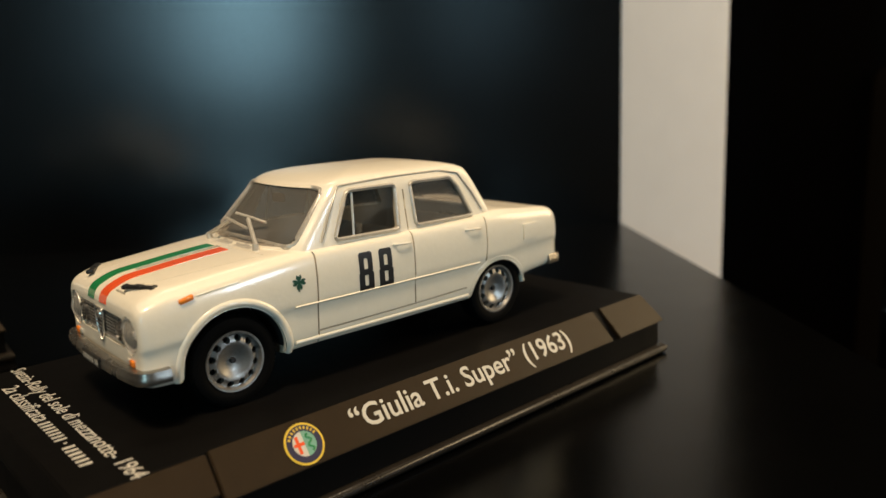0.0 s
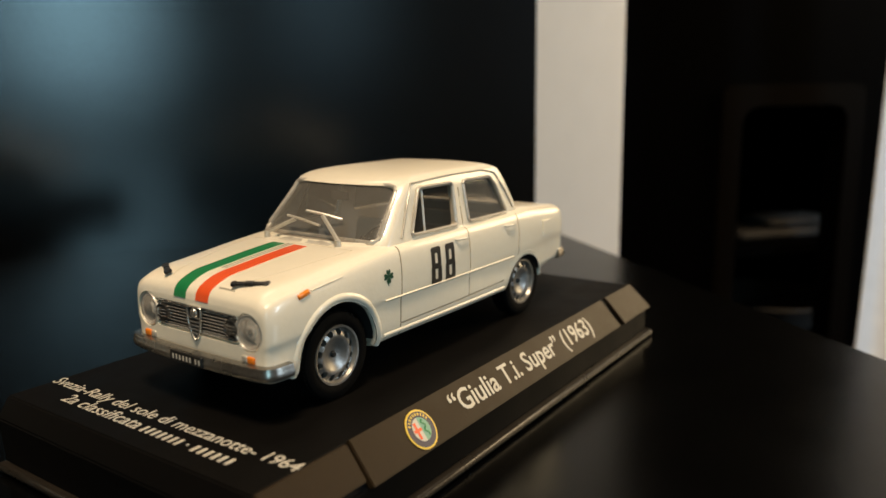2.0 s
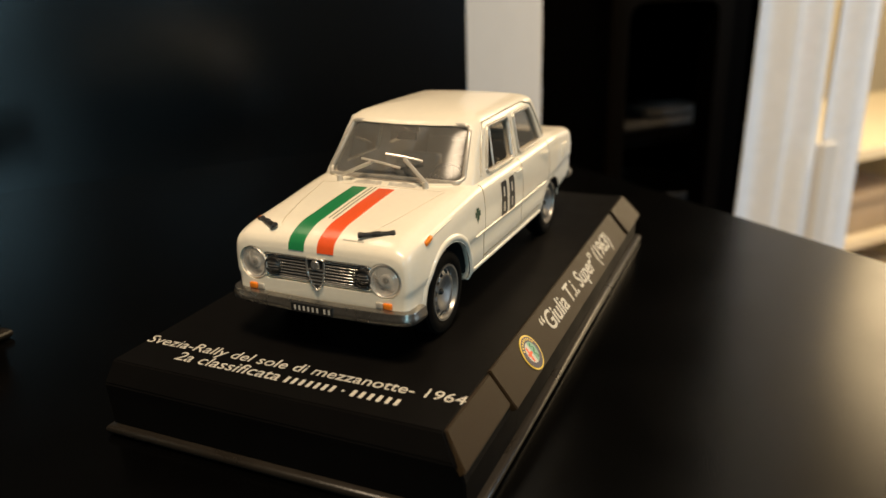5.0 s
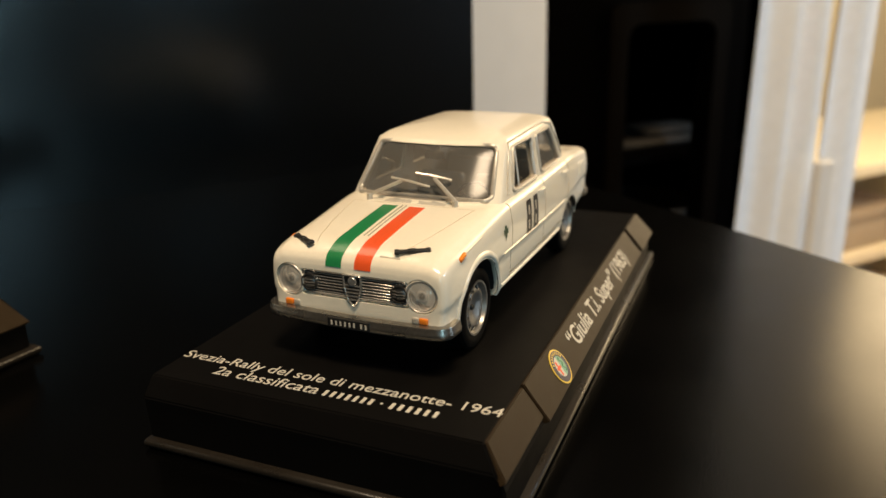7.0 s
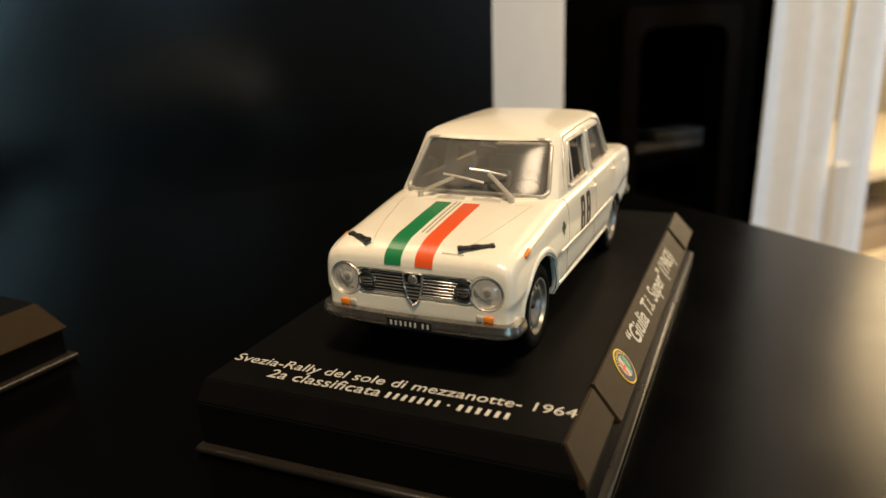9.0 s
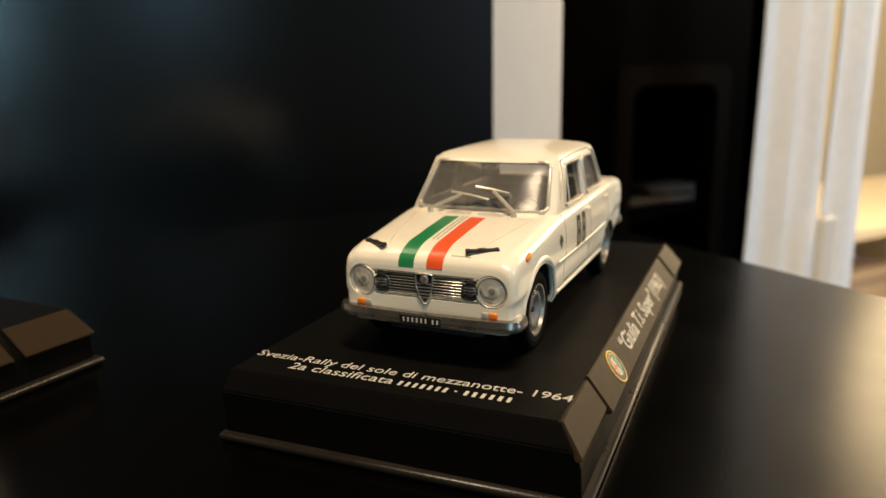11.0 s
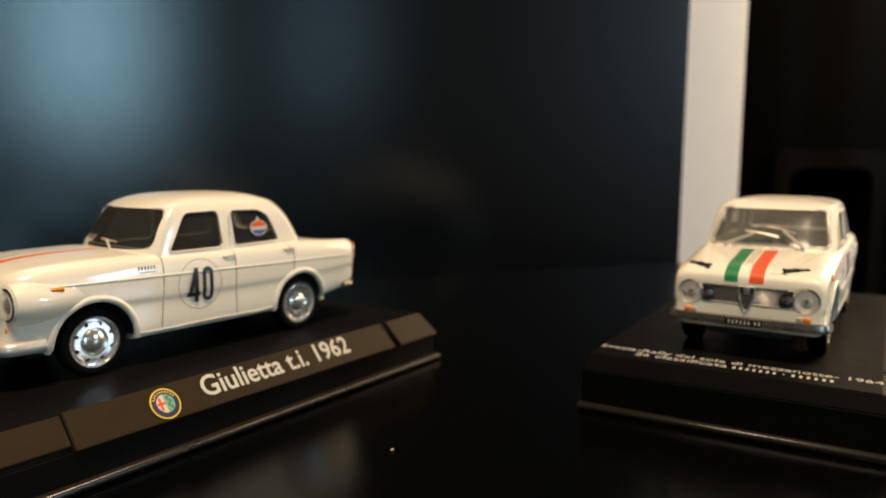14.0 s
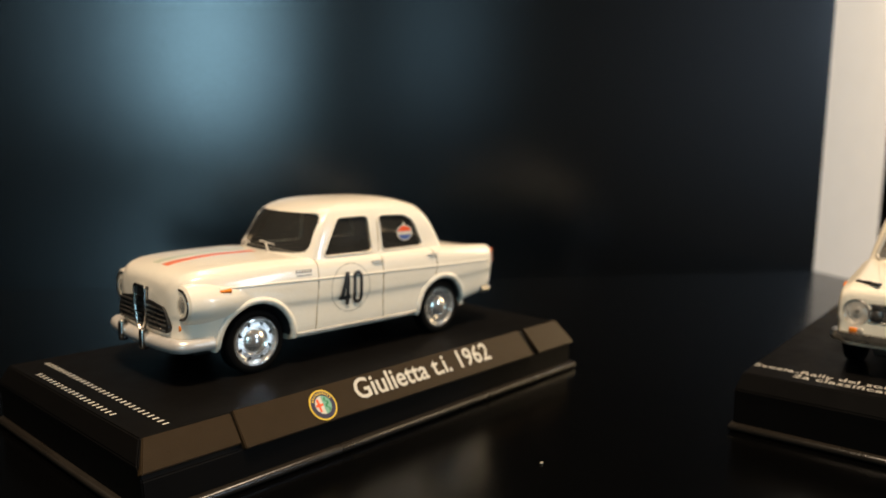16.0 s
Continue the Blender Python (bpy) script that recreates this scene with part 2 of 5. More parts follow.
def prism(points, axis, lo, hi, bevel=0.0):
    """A closed outline of (a, b) pairs, drawn out along an axis from lo to hi."""
    bm = bmesh.new()
    put = {"x": lambda a, b, c: (c, a, b), "y": lambda a, b, c: (a, c, b), "z": lambda a, b, c: (a, b, c)}[axis]
    n = len(points)
    v0 = [bm.verts.new(put(a, b, lo)) for a, b in points]
    v1 = [bm.verts.new(put(a, b, hi)) for a, b in points]
    bm.faces.new(v0)
    bm.faces.new(v1)
    for i in range(n):
        bm.faces.new((v0[i], v0[(i + 1) % n], v1[(i + 1) % n], v1[i]))
    bmesh.ops.recalc_face_normals(bm, faces=bm.faces[:])
    if bevel:
        bmesh.ops.bevel(bm, geom=bm.edges[:], offset=bevel, segments=2, affect="EDGES", profile=0.5)
    return bm


def rounded(points, r, n=5):
    """The same outline with its corners rounded to the radius r."""
    out = []
    k = len(points)
    for i in range(k):
        p, a, b = Vector(points[i]), Vector(points[i - 1]), Vector(points[(i + 1) % k])
        da, db = (a - p), (b - p)
        la, lb = min(r, da.length * 0.45), min(r, db.length * 0.45)
        s, e = p + da.normalized() * la, p + db.normalized() * lb
        for j in range(n + 1):
            u = j / n
            q = (1 - u) ** 2 * s + 2 * u * (1 - u) * p + u * u * e
            out.append((q.x, q.y))
    return out


def lathe(profile, n=40, axis="y"):
    """Turns (radius, height) pairs about an axis."""
    bm = bmesh.new()
    rings = []
    for r, h in profile:
        if r < 1e-6:
            co = (0, h, 0) if axis == "y" else (h, 0, 0) if axis == "x" else (0, 0, h)
            rings.append([bm.verts.new(co)])
            continue
        ring = []
        for i in range(n):
            a = 2 * math.pi * i / n
            c, s = r * math.cos(a), r * math.sin(a)
            ring.append(bm.verts.new((c, h, s) if axis == "y" else (h, c, s) if axis == "x" else (c, s, h)))
        rings.append(ring)
    for a, b in zip(rings, rings[1:]):
        for i in range(n):
            j = (i + 1) % n
            if len(a) == 1 and len(b) == 1:
                continue
            if len(a) == 1:
                bm.faces.new((a[0], b[i], b[j]))
            elif len(b) == 1:
                bm.faces.new((a[i], b[0], a[j]))
            else:
                bm.faces.new((a[i], b[i], b[j], a[j]))
    bmesh.ops.recalc_face_normals(bm, faces=bm.faces[:])
    return bm


def tube(points, r, n=8, closed=False, flat=1.0):
    """A round bar along a line of points."""
    bm = bmesh.new()
    pts = [Vector(p) for p in points]
    k = len(pts)
    rings = []
    up = Vector((0.13, 0.29, 0.95))
    for i, p in enumerate(pts):
        a = pts[i - 1] if (i or closed) else p
        b = pts[(i + 1) % k] if (i < k - 1 or closed) else p
        d = (b - a).normalized()
        s = d.cross(up)
        if s.length < 1e-3:
            s = d.cross(Vector((1, 0, 0)))
        s.normalize()
        t = d.cross(s)
        rings.append([bm.verts.new(p + s * (r * math.cos(2 * math.pi * j / n)) + t * (r * flat * math.sin(2 * math.pi * j / n))) for j in range(n)])
    for i in range(k if closed else k - 1):
        a, b = rings[i], rings[(i + 1) % k]
        for j in range(n):
            bm.faces.new((a[j], a[(j + 1) % n], b[(j + 1) % n], b[j]))
    if not closed:
        bm.faces.new(rings[0])
        bm.faces.new(rings[-1])
    bmesh.ops.recalc_face_normals(bm, faces=bm.faces[:])
    return bm


def pchip(P, n):
    """Resamples the rows of P to n rows along a smooth line that doesn't overshoot."""
    P = np.asarray(P, float)
    d = np.diff(P, axis=0)
    m = np.zeros_like(P)
    prod = d[:-1] * d[1:]
    with np.errstate(divide="ignore", invalid="ignore"):
        m[1:-1] = np.where(prod > 0, 2 * prod / (d[:-1] + d[1:]), 0)
    m[0], m[-1] = d[0], d[-1]
    t = np.linspace(0, len(P) - 1, n)
    i = np.minimum(t.astype(int), len(P) - 2)
    u = (t - i).reshape(-1, *([1] * (P.ndim - 1)))
    a, b, ma, mb = P[i], P[i + 1], m[i], m[i + 1]
    return (2 * u**3 - 3 * u**2 + 1) * a + (u**3 - 2 * u**2 + u) * ma + (3 * u**2 - 2 * u**3) * b + (u**3 - u**2) * mb


def grid_mesh(G, wrap=False, caps=True):
    """A mesh from a grid of points; each row is closed if wrap."""
    bm = bmesh.new()
    V = [[bm.verts.new(p) for p in row] for row in G]
    n = len(G[0])
    for a, b in zip(V, V[1:]):
        for j in range(n if wrap else n - 1):
            k = (j + 1) % n
            bm.faces.new((a[j], a[k], b[k], b[j]))
    if caps:
        bm.faces.new(V[0])
        bm.faces.new(V[-1])
    bmesh.ops.recalc_face_normals(bm, faces=bm.faces[:])
    return bm


def carve(bm, steps):
    """Boolean steps ('DIFFERENCE' or 'UNION', bmesh) on a bmesh; gives a new bmesh."""
    def temp(b, name):
        me = bpy.data.meshes.new(name)
        b.to_mesh(me)
        b.free()
        return new(name, me)
    ob = temp(bm, "carved")
    tools = []
    for op, b in steps:
        bmesh.ops.recalc_face_normals(b, faces=b.faces[:])
        t = temp(b, "tool")
        tools.append(t)
        mod = ob.modifiers.new("b", "BOOLEAN")
        mod.operation, mod.object, mod.solver = op, t, "EXACT"
    dg = bpy.context.evaluated_depsgraph_get()
    dg.update()
    me = bpy.data.meshes.new_from_object(ob.evaluated_get(dg))
    out = bmesh.new()
    out.from_mesh(me)
    bpy.data.meshes.remove(me)
    for o in (ob, *tools):
        d = o.data
        bpy.data.objects.remove(o)
        bpy.data.meshes.remove(d)
    return out


def words(text, width, height=None, weight=0.0):
    """Flat raised lettering that starts at the origin, width long, along +x with its up along +y."""
    cu = bpy.data.curves.new("letters", "FONT")
    cu.body, cu.size, cu.extrude = text, 1.0, 0.01
    cu.offset = weight
    cu.resolution_u = 3
    ob = new("letters", cu)
    dg = bpy.context.evaluated_depsgraph_get()
    dg.update()
    me = bpy.data.meshes.new_from_object(ob.evaluated_get(dg))
    bm = bmesh.new()
    bm.from_mesh(me)
    bpy.data.meshes.remove(me)
    bpy.data.objects.remove(ob)
    bpy.data.curves.remove(cu)
    xs, ys = [v.co.x for v in bm.verts], [v.co.y for v in bm.verts]
    k = width / (max(xs) - min(xs))
    ky = k if height is None else height / (max(ys) - min(ys))
    bm.transform(Matrix.Diagonal((k, ky, 4, 1)) @ Matrix.Translation((-min(xs), -min(ys) if height else 0, 0)))
    return bm


# ---------------------------------------------------------------- the room
def structure(name, bm, mat, label, category, smooth=0):
    ob = part(name, bm, mat, None, "", smooth, ROOM, None)
    return tagged(ob, label, category, kind="structure")


structure("floor", box(-1.7, 2.6, -2.0, 1.6, -0.80, -0.75), FLOORWOOD, "brown oak floor of the room", "floor")
# ceiling and slate walls are unseen; kept dark so the panel mirrors little light
structure("ceiling", box(-1.7, 2.6, -2.0, 1.6, 1.75, 1.80), CEIL, "pale painted ceiling", "ceiling")
structure("wall_left", box(-1.75, -1.7, -2.0, 1.6, -0.75, 1.75), SLATEWALL, "unseen slate grey wall closing the room", "wall")
structure("wall_right", box(2.6, 2.65, -2.0, 1.6, -0.75, 1.75), SLATEWALL, "unseen slate grey wall closing the room", "wall")
structure("wall_back", box(-1.7, 0.0, 0.022, 0.10, -0.75, 1.75), WHITE, "white painted wall behind the black panel", "wall")
structure("wall_far", box(0.0, 2.6, 0.95, 1.0, -0.75, 1.75), WARMWALL, "warm cream painted wall", "wall")


def window_wall():
    bm = box(-1.7, 2.6, -1.42, -1.36, -0.75, 0.11)
    box(-1.7, 1.55, -1.42, -1.36, 0.52, 1.75, bm=bm)
    # opening added only for the curtain fill lamp
    box(1.55, 1.85, -1.42, -1.36, 0.80, 1.75, bm=bm)
    box(1.85, 2.6, -1.42, -1.36, 0.52, 1.75, bm=bm)
    for a, b in ((-1.7, -0.69), (-0.515, -0.498), (-0.286, 0.013), (0.167, 1.55), (1.85, 2.6)):
        box(a, b, -1.42, -1.36, 0.11, 0.52, bm=bm)
    return bm


structure("wall_front", window_wall(), SLATEWALL, "unseen slate grey wall with openings for the window lamps", "wall")
# white wall end beside the black panel
structure("pillar", prism([(0.0, 0.0045), (0.0562, 0.0187), (0.0562, 0.10), (0.0, 0.10)], "z", -0.75, 1.75, 0.0015), WHITE, "narrow white painted wall end beside the black panel", "pillar", 30)
structure("back_panel", box(-1.5, -0.0005, 0.0003, 0.020, -0.05, 0.9), PANEL, "satin black panel standing behind the table", "panel")


def black_table():
    t = thing("table", ROOM, "black lacquered table top with a straight end", "table")
    part("tabletop", box(-1.5, 0.0, -0.62, 0.0, -0.03, 0.0), LACQUER, t, "black lacquered top", 30, None, None)
    for x in (-1.46, -0.08):
        for y in (-0.58, -0.06):
            part("leg", box(x, x + 0.05, y, y + 0.05, -0.75, -0.0302, 0.002, 1), LACQUER, t, "", 30, None, None)
    return t


black_table()


# ---------------------------------------------------------------- beyond the end of the table
def black_cabinet():
    c = thing("cabinet", ROOM, "tall black cabinet with a dark framed door", "cabinet")
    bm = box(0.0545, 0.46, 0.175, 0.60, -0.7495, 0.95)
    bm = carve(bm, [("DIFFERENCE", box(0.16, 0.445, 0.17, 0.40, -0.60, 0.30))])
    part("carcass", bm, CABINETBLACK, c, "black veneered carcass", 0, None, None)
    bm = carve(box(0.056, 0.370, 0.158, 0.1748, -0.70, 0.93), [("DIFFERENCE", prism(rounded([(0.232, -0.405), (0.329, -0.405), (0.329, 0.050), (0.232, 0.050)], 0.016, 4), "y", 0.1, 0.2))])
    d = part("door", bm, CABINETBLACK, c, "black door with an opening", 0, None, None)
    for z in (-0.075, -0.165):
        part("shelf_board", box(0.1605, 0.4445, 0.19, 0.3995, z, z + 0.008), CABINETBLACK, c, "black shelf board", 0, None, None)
    # rounded brown frame, modelled in place of a faint reflection in dark glass
    outer = rounded([(0.215, -0.42), (0.345, -0.42), (0.345, 0.066), (0.215, 0.066)], 0.012, 4)
    inner = rounded([(0.232, -0.405), (0.329, -0.405), (0.329, 0.050), (0.232, 0.050)], 0.016, 4)
    bm = bmesh.new()
    rows = [[(x, y, z) for x, z in line] for line, y in ((outer, 0.1578), (outer, 0.1540), (inner, 0.1540), (inner, 0.1578))]
    part("door_frame", grid_mesh(rows + rows[:1], wrap=True, caps=False), FRAMEBROWN, d, "dark brown frame added for a faint reflection", 0, None, None)
    return c


def curtain(x0, x1, y, folds, depth, label, seed):
    t = thing("curtain", ROOM, label, "curtain", "curtains")
    n, m = folds * 18, 14
    G = []
    for j in range(m + 1):
        z = -0.745 + 1.65 * j / m
        row = []
        for i in range(n + 1):
            u = i / n
            k = int(u * folds)
            w = math.sin(2 * math.pi * folds * (u + 0.06 * math.sin(5.1 * u + seed))) + 0.22 * math.sin(2 * math.pi * folds * 1.63 * u + seed)
            row.append((x0 + (x1 - x0) * u + 0.004 * math.sin(3 * z + seed) * u - 0.033 * max(0, 0.05 - z) * (1 - u), y + depth * w * (0.85 + 0.15 * math.sin(2 * z + k)), z))
        G.append(row)
    back = [[(a, b + 0.0012, c) for a, b, c in r[::-1]] for r in G]
    part("cloth", grid_mesh(np.array([r + q for r, q in zip(G, back)]), wrap=True), CURTAIN, t, "white hanging cloth", 70, None, None)
    rod = tube([(x0 - 0.02, y, 0.92), (x1 + 0.02, y, 0.92)], 0.008, 10)
    part("rod", rod, SILVER, t, "curtain rod", 60, None, None)
    return t


def open_shelf():
    t = thing("shelf", ROOM, "cream painted open shelf lit by warm light", "shelf")
    part("back_board", box(0.80, 1.60, 0.72, 0.735, -0.7495, -0.19), CREAMWOOD, t, "cream back board", 0, None, None)
    for x in (0.80, 1.19, 1.58):
        part("upright", box(x, x + 0.02, 0.40, 0.7195, -0.7495, -0.2105, 0.001, 1), CREAMWOOD, t, "cream upright", 0, None, None)
    part("top_board", box(0.79, 1.61, 0.39, 0.7195, -0.21, -0.19, 0.002, 1), CREAMWOOD, t, "cream top board", 0, None, None)
    for z in (-0.52, -0.365):
        part("board", box(0.8203, 1.1897, 0.405, 0.7195, z, z + 0.018, 0.001, 1), CREAMWOOD, t, "cream shelf board", 0, None, None)
        part("board", box(1.2103, 1.5797, 0.405, 0.7195, z, z + 0.018, 0.001, 1), CREAMWOOD, t, "cream shelf board", 0, None, None)
    return t


def storage_box(x, y, z, w, d, h, mat, label):
    t = thing("box", ROOM @ Matrix.Translation((x, y, z)), label, "box")
    part("tray", box(0, w, 0, d, 0, h * 0.7, 0.004, 2), mat, t, "", 30, None, None)
    part("lid", box(-0.003, w + 0.003, -0.003, d + 0.003, h * 0.7 + 0.0003, h, 0.004, 2), mat, t, "", 30, None, None)
    return t


def folded_cloth(x, y, z, w, d, n):
    t = thing("folded_cloth", ROOM @ Matrix.Translation((x, y, z)), "stack of folded beige cloths on the shelf", "cloth")
    for i in range(n):
        part("layer", box(0.003 * (i % 2), w - 0.004 * (i % 3), 0, d, i * 0.021, i * 0.021 + 0.0205, 0.009, 3), BEIGE if i % 2 else CREAMWOOD, t, "", 60, None, None)
    return t


black_cabinet()
cloth = thing("napkin", ROOM @ Matrix.Translation((0.285, 0.212, -0.0668)), "folded grey napkin lying in the dark cabinet", "napkin")
part("fold", box(0, 0.102, 0, 0.045, 0, 0.008, 0.003, 2), DIMCLOTH, cloth, "", 60, None, None)
part("fold", box(0.03, 0.100, 0.004, 0.043, 0.0082, 0.017, 0.004, 2), DIMCLOTH, cloth, "", 60, None, None)
tray = thing("tray", ROOM @ Matrix.Translation((0.30, 0.205, -0.1568)), "low dark tray lying in the dark cabinet", "tray")
bm = lathe([(0, 0), (0.045, 0), (0.060, 0.022), (0.058, 0.023), (0.044, 0.003), (0, 0.003)], 40, "z")
bm.transform(Matrix.Translation((0.06, 0.062, 0)))
part("dish", bm, DIMCLOTH, tray, "", 50, None, None)
part("rim", tube([(0.06 + 0.059 * math.cos(a), 0.062 + 0.059 * math.sin(a), 0.0225) for a in np.linspace(0, 2 * math.pi, 48, endpoint=False)], 0.0016, 8, closed=True), DIMCLOTH, tray, "rolled rim", 60, None, None)
curtain(0.255, 0.331, 0.048, 2, 0.006, "white curtain hanging in soft folds beside the black cabinet", 3)
curtain(0.346, 0.396, 0.056, 1, 0.005, "narrow white curtain drawn beside the shelf", 5)
open_shelf()
storage_box(0.86, 0.42, -0.347, 0.24, 0.2, 0.07, TAUPE, "taupe storage box on the cream shelf")
folded_cloth(0.90, 0.42, -0.502, 0.22, 0.2, 4)
storage_box(1.26, 0.42, -0.347, 0.26, 0.2, 0.11, BEIGE, "beige linen box on the cream shelf")
wood = thing("bench", ROOM, "low golden oak bench in front of the shelf", "bench")
part("bench_top", box(0.60, 1.6, 0.24, 0.385, -0.430, -0.400, 0.003, 2), OAK, wood, "golden oak top", 0, None, None)
for x in (0.62, 1.54):
    part("bench_leg", box(x, x + 0.04, 0.26, 0.37, -0.7495, -0.4302, 0.002, 1), OAK, wood, "", 0, None, None)
# a slim white bar with a rounded head, added for the warm-lit curtain fold at the gap
post = thing("post", ROOM, "slim white bar added for a lit strip at the curtain gap", "post")
bm = prism(rounded([(0.307, 0.026), (0.324, 0.026), (0.324, 0.034), (0.307, 0.034)], 0.003, 3), "z", -0.7495, -0.046, 0.0)
bmesh.ops.bevel(bm, geom=[e for e in bm.edges if all(v.co.z > -0.05 for v in e.verts)], offset=0.003, segments=3, affect="EDGES")
part("shaft", bm, WHITE, post, "", 40, None, None)


# ---------------------------------------------------------------- display stands
def chamfered_block():
    """The hollow-looking black block: chamfered ends, a sloping front."""
    # rings from the foot up: (x0, x1, y0, y1, z)
    rings = [(-63.6, 64.4, -30.4, 34.6, 1.9), (-63.9, 64.4, -30.3, 34.6, 7.5), (-64.1, 64.4, -29.0, 34.6, 9.9), (-62.3, 62.6, -26.6, 33.6, 13.6)]
    G = []
    for x0, x1, y0, y1, z in rings:
        G.append([(x0, y0, z), (x1, y0, z), (x1, y1, z), (x0, y1, z)])
    return grid_mesh(G, wrap=True)


def lip_plate():
    rings = [(0.8, 0.0), (0.3, 0.3), (0.0, 0.8), (0.0, 1.3), (0.25, 1.8), (0.7, 2.0)]
    G = [[(-64.8 + i, -31.8 + i, z), (66.0 - i, -31.8 + i, z), (66.0 - i, 35.4 - i, z), (-64.8 + i, 35.4 - i, z)] for i, z in rings]
    return grid_mesh(G, wrap=True)


# the slope of the name plate: from its upper to its lower edge
PL_UP, PL_LOW = Vector((0, -26.9, 14.0)), Vector((0, -31.5, 8.0))


def plaque_bar(x0, x1, skew0=0.0, skew1=0.0, low=False):
    """A bar with a sloping face, from x0 to x1; the ends may lean. A low one lies a little deeper and is less broad."""
    prof = [(-26.2, 13.5), (-26.9, 14.0), (-31.5, 8.0), (-30.4, 7.3), (-28.6, 10.0)]
    if low:
        prof = [(-26.0, 13.2), (-26.9, 13.62), (-30.55, 8.85), (-29.6, 8.2), (-28.4, 10.0)]
    bm = bmesh.new()
    a = [bm.verts.new((x0 + skew0 * (14.0 - z), y, z)) for y, z in prof]
    b = [bm.verts.new((x1 + skew1 * (14.0 - z), y, z)) for y, z in prof]
    bm.faces.new(a)
    bm.faces.new(b)
    for i in range(5):
        bm.faces.new((a[i], a[(i + 1) % 5], b[(i + 1) % 5], b[i]))
    bmesh.ops.recalc_face_normals(bm, faces=bm.faces[:])
    bmesh.ops.bevel(bm, geom=bm.edges[:], offset=0.18, segments=2, affect="EDGES")
    return bm


def on_slope():
    """Pose of the name plate's face: x along it, y up its slope, z out of it; in millimetres."""
    up = (PL_UP - PL_LOW).normalized()
    out = Vector((1, 0, 0)).cross(up)
    m = Matrix((Vector((1, 0, 0)), up, out)).transposed().to_4x4()
    return Matrix.Translation((PL_UP + PL_LOW) / 2 + out * 0.02) @ m


def disc(r, n=36, depth=0.06, sx=1.0):
    return prism([(r * sx * math.cos(2 * math.pi * i / n), r * math.sin(2 * math.pi * i / n)) for i in range(n)], "z", 0, depth)


def ring(r0, r1, depth=0.1, n=40):
    bm = bmesh.new()
    V = []
    for r, z in ((r0, 0), (r0, depth), (r1, depth), (r1, 0)):
        V.append([bm.verts.new((r * math.cos(2 * math.pi * i / n), r * math.sin(2 * math.pi * i / n), z)) for i in range(n)])
    for k in range(4):
        a, b = V[k], V[(k + 1) % 4]
        for i in range(n):
            bm.faces.new((a[i], a[(i + 1) % n], b[(i + 1) % n], b[i]))
    return bm


def emblem(parent, x, r):
    """Round badge: gold rim, navy ring with pale strokes, white field with a red cross, green field."""
    S = on_slope() @ Matrix.Translation((x, -0.2, 0))
    badge = part("badge", disc(r, depth=0.12), YELLOW, parent, "round badge with gold rim, red cross and green field", 30, None)
    badge.matrix_basis = MM @ S @ Matrix.Scale(1000, 4)
    def sub(name, bm, mat, dz):
        bm.transform(Matrix.Translation((0, 0, dz)))
        return part(name, bm, mat, badge, "", 30)
    sub("navy_ring", disc(r * 0.90, depth=0.05), NAVY, 0.12)
    for i in range(10):
        a = math.pi * (0.16 + 0.68 * i / 9)
        b = box(-0.13, 0.13, -0.22, 0.22, 0, 0.03)
        b.transform(Matrix.Translation((r * 0.76 * math.cos(a), r * 0.76 * math.sin(a), 0)) @ Matrix.Rotation(a - math.pi / 2, 4, "Z"))
        sub("stroke", b, YELLOW, 0.17)
    half = lambda s: [(0, -r * 0.6 * s)] + [(s * r * 0.6 * math.sin(math.pi * i / 18), -r * 0.6 * s * math.cos(math.pi * i / 18)) for i in range(1, 18)] + [(0, r * 0.6 * s)]
    sub("white_field", prism(half(-1), "z", 0, 0.03), WHITEPRINT, 0.17)
    sub("green_field", prism(half(1), "z", 0, 0.03), TEAL, 0.17)
    cross = box(-r * 0.40, -r * 0.24, -r * 0.42, r * 0.42, 0, 0.03)
    box(-r * 0.55, -0.02, -r * 0.06, r * 0.10, 0, 0.028, bm=cross)
    sub("red_cross", cross, RED, 0.2)
    snake = tube([(r * (0.28 + 0.12 * math.sin(i * 0.9)), r * (-0.42 + 0.84 * i / 14), 0) for i in range(15)], r * 0.055, 6, flat=0.3)
    sub("green_ribbon", snake, GREEN, 0.22)
    return badge


def display_stand(matrix, label):
    s = thing("display_stand", matrix, label, "display stand", "display stands")
    part("lip", lip_plate(), ACRYLIC, s, "greyish clear rim", 50)
    bm = chamfered_block()
    bmesh.ops.bevel(bm, geom=[e for e in bm.edges if e.is_manifold], offset=0.25, segments=2, affect="EDGES")
    part("block", bm, PLASTIC, s, "black plastic block", 0)
    part("end_piece", plaque_bar(-61.7, -44.9, -0.45, 0.0, True), GRAIN, s, "grained black end piece", 0)
    part("name_plate", plaque_bar(-44.6, 43.8, 0.0, 0.25), GRAIN, s, "grained black sloping name plate", 0)
    part("end_piece", plaque_bar(46.2, 61.9, 0.25, 0.5), GRAIN, s, "grained black end piece", 0)
    return s


def face_words(text, parent, x, y, width, height=None, name="lettering", weight=0.0):
    bm = words(text, width, height, weight)
    bm.transform(on_slope() @ Matrix.Translation((x, y, 0.03)))
    return part(name, bm, WHITEPRINT, parent, "white printed lettering", 0)


def top_words(text, parent, x, y, width, height=None, name="lettering"):
    """Lettering on the block's top that reads from the short end."""
    bm = words(text, width, height)
    bm.transform(Matrix.Translation((x, y, 13.62)) @ Matrix.Rotation(radians(-90), 4, "Z"))
    return part(name, bm, WHITEPRINT, parent, "white printed lettering", 0)


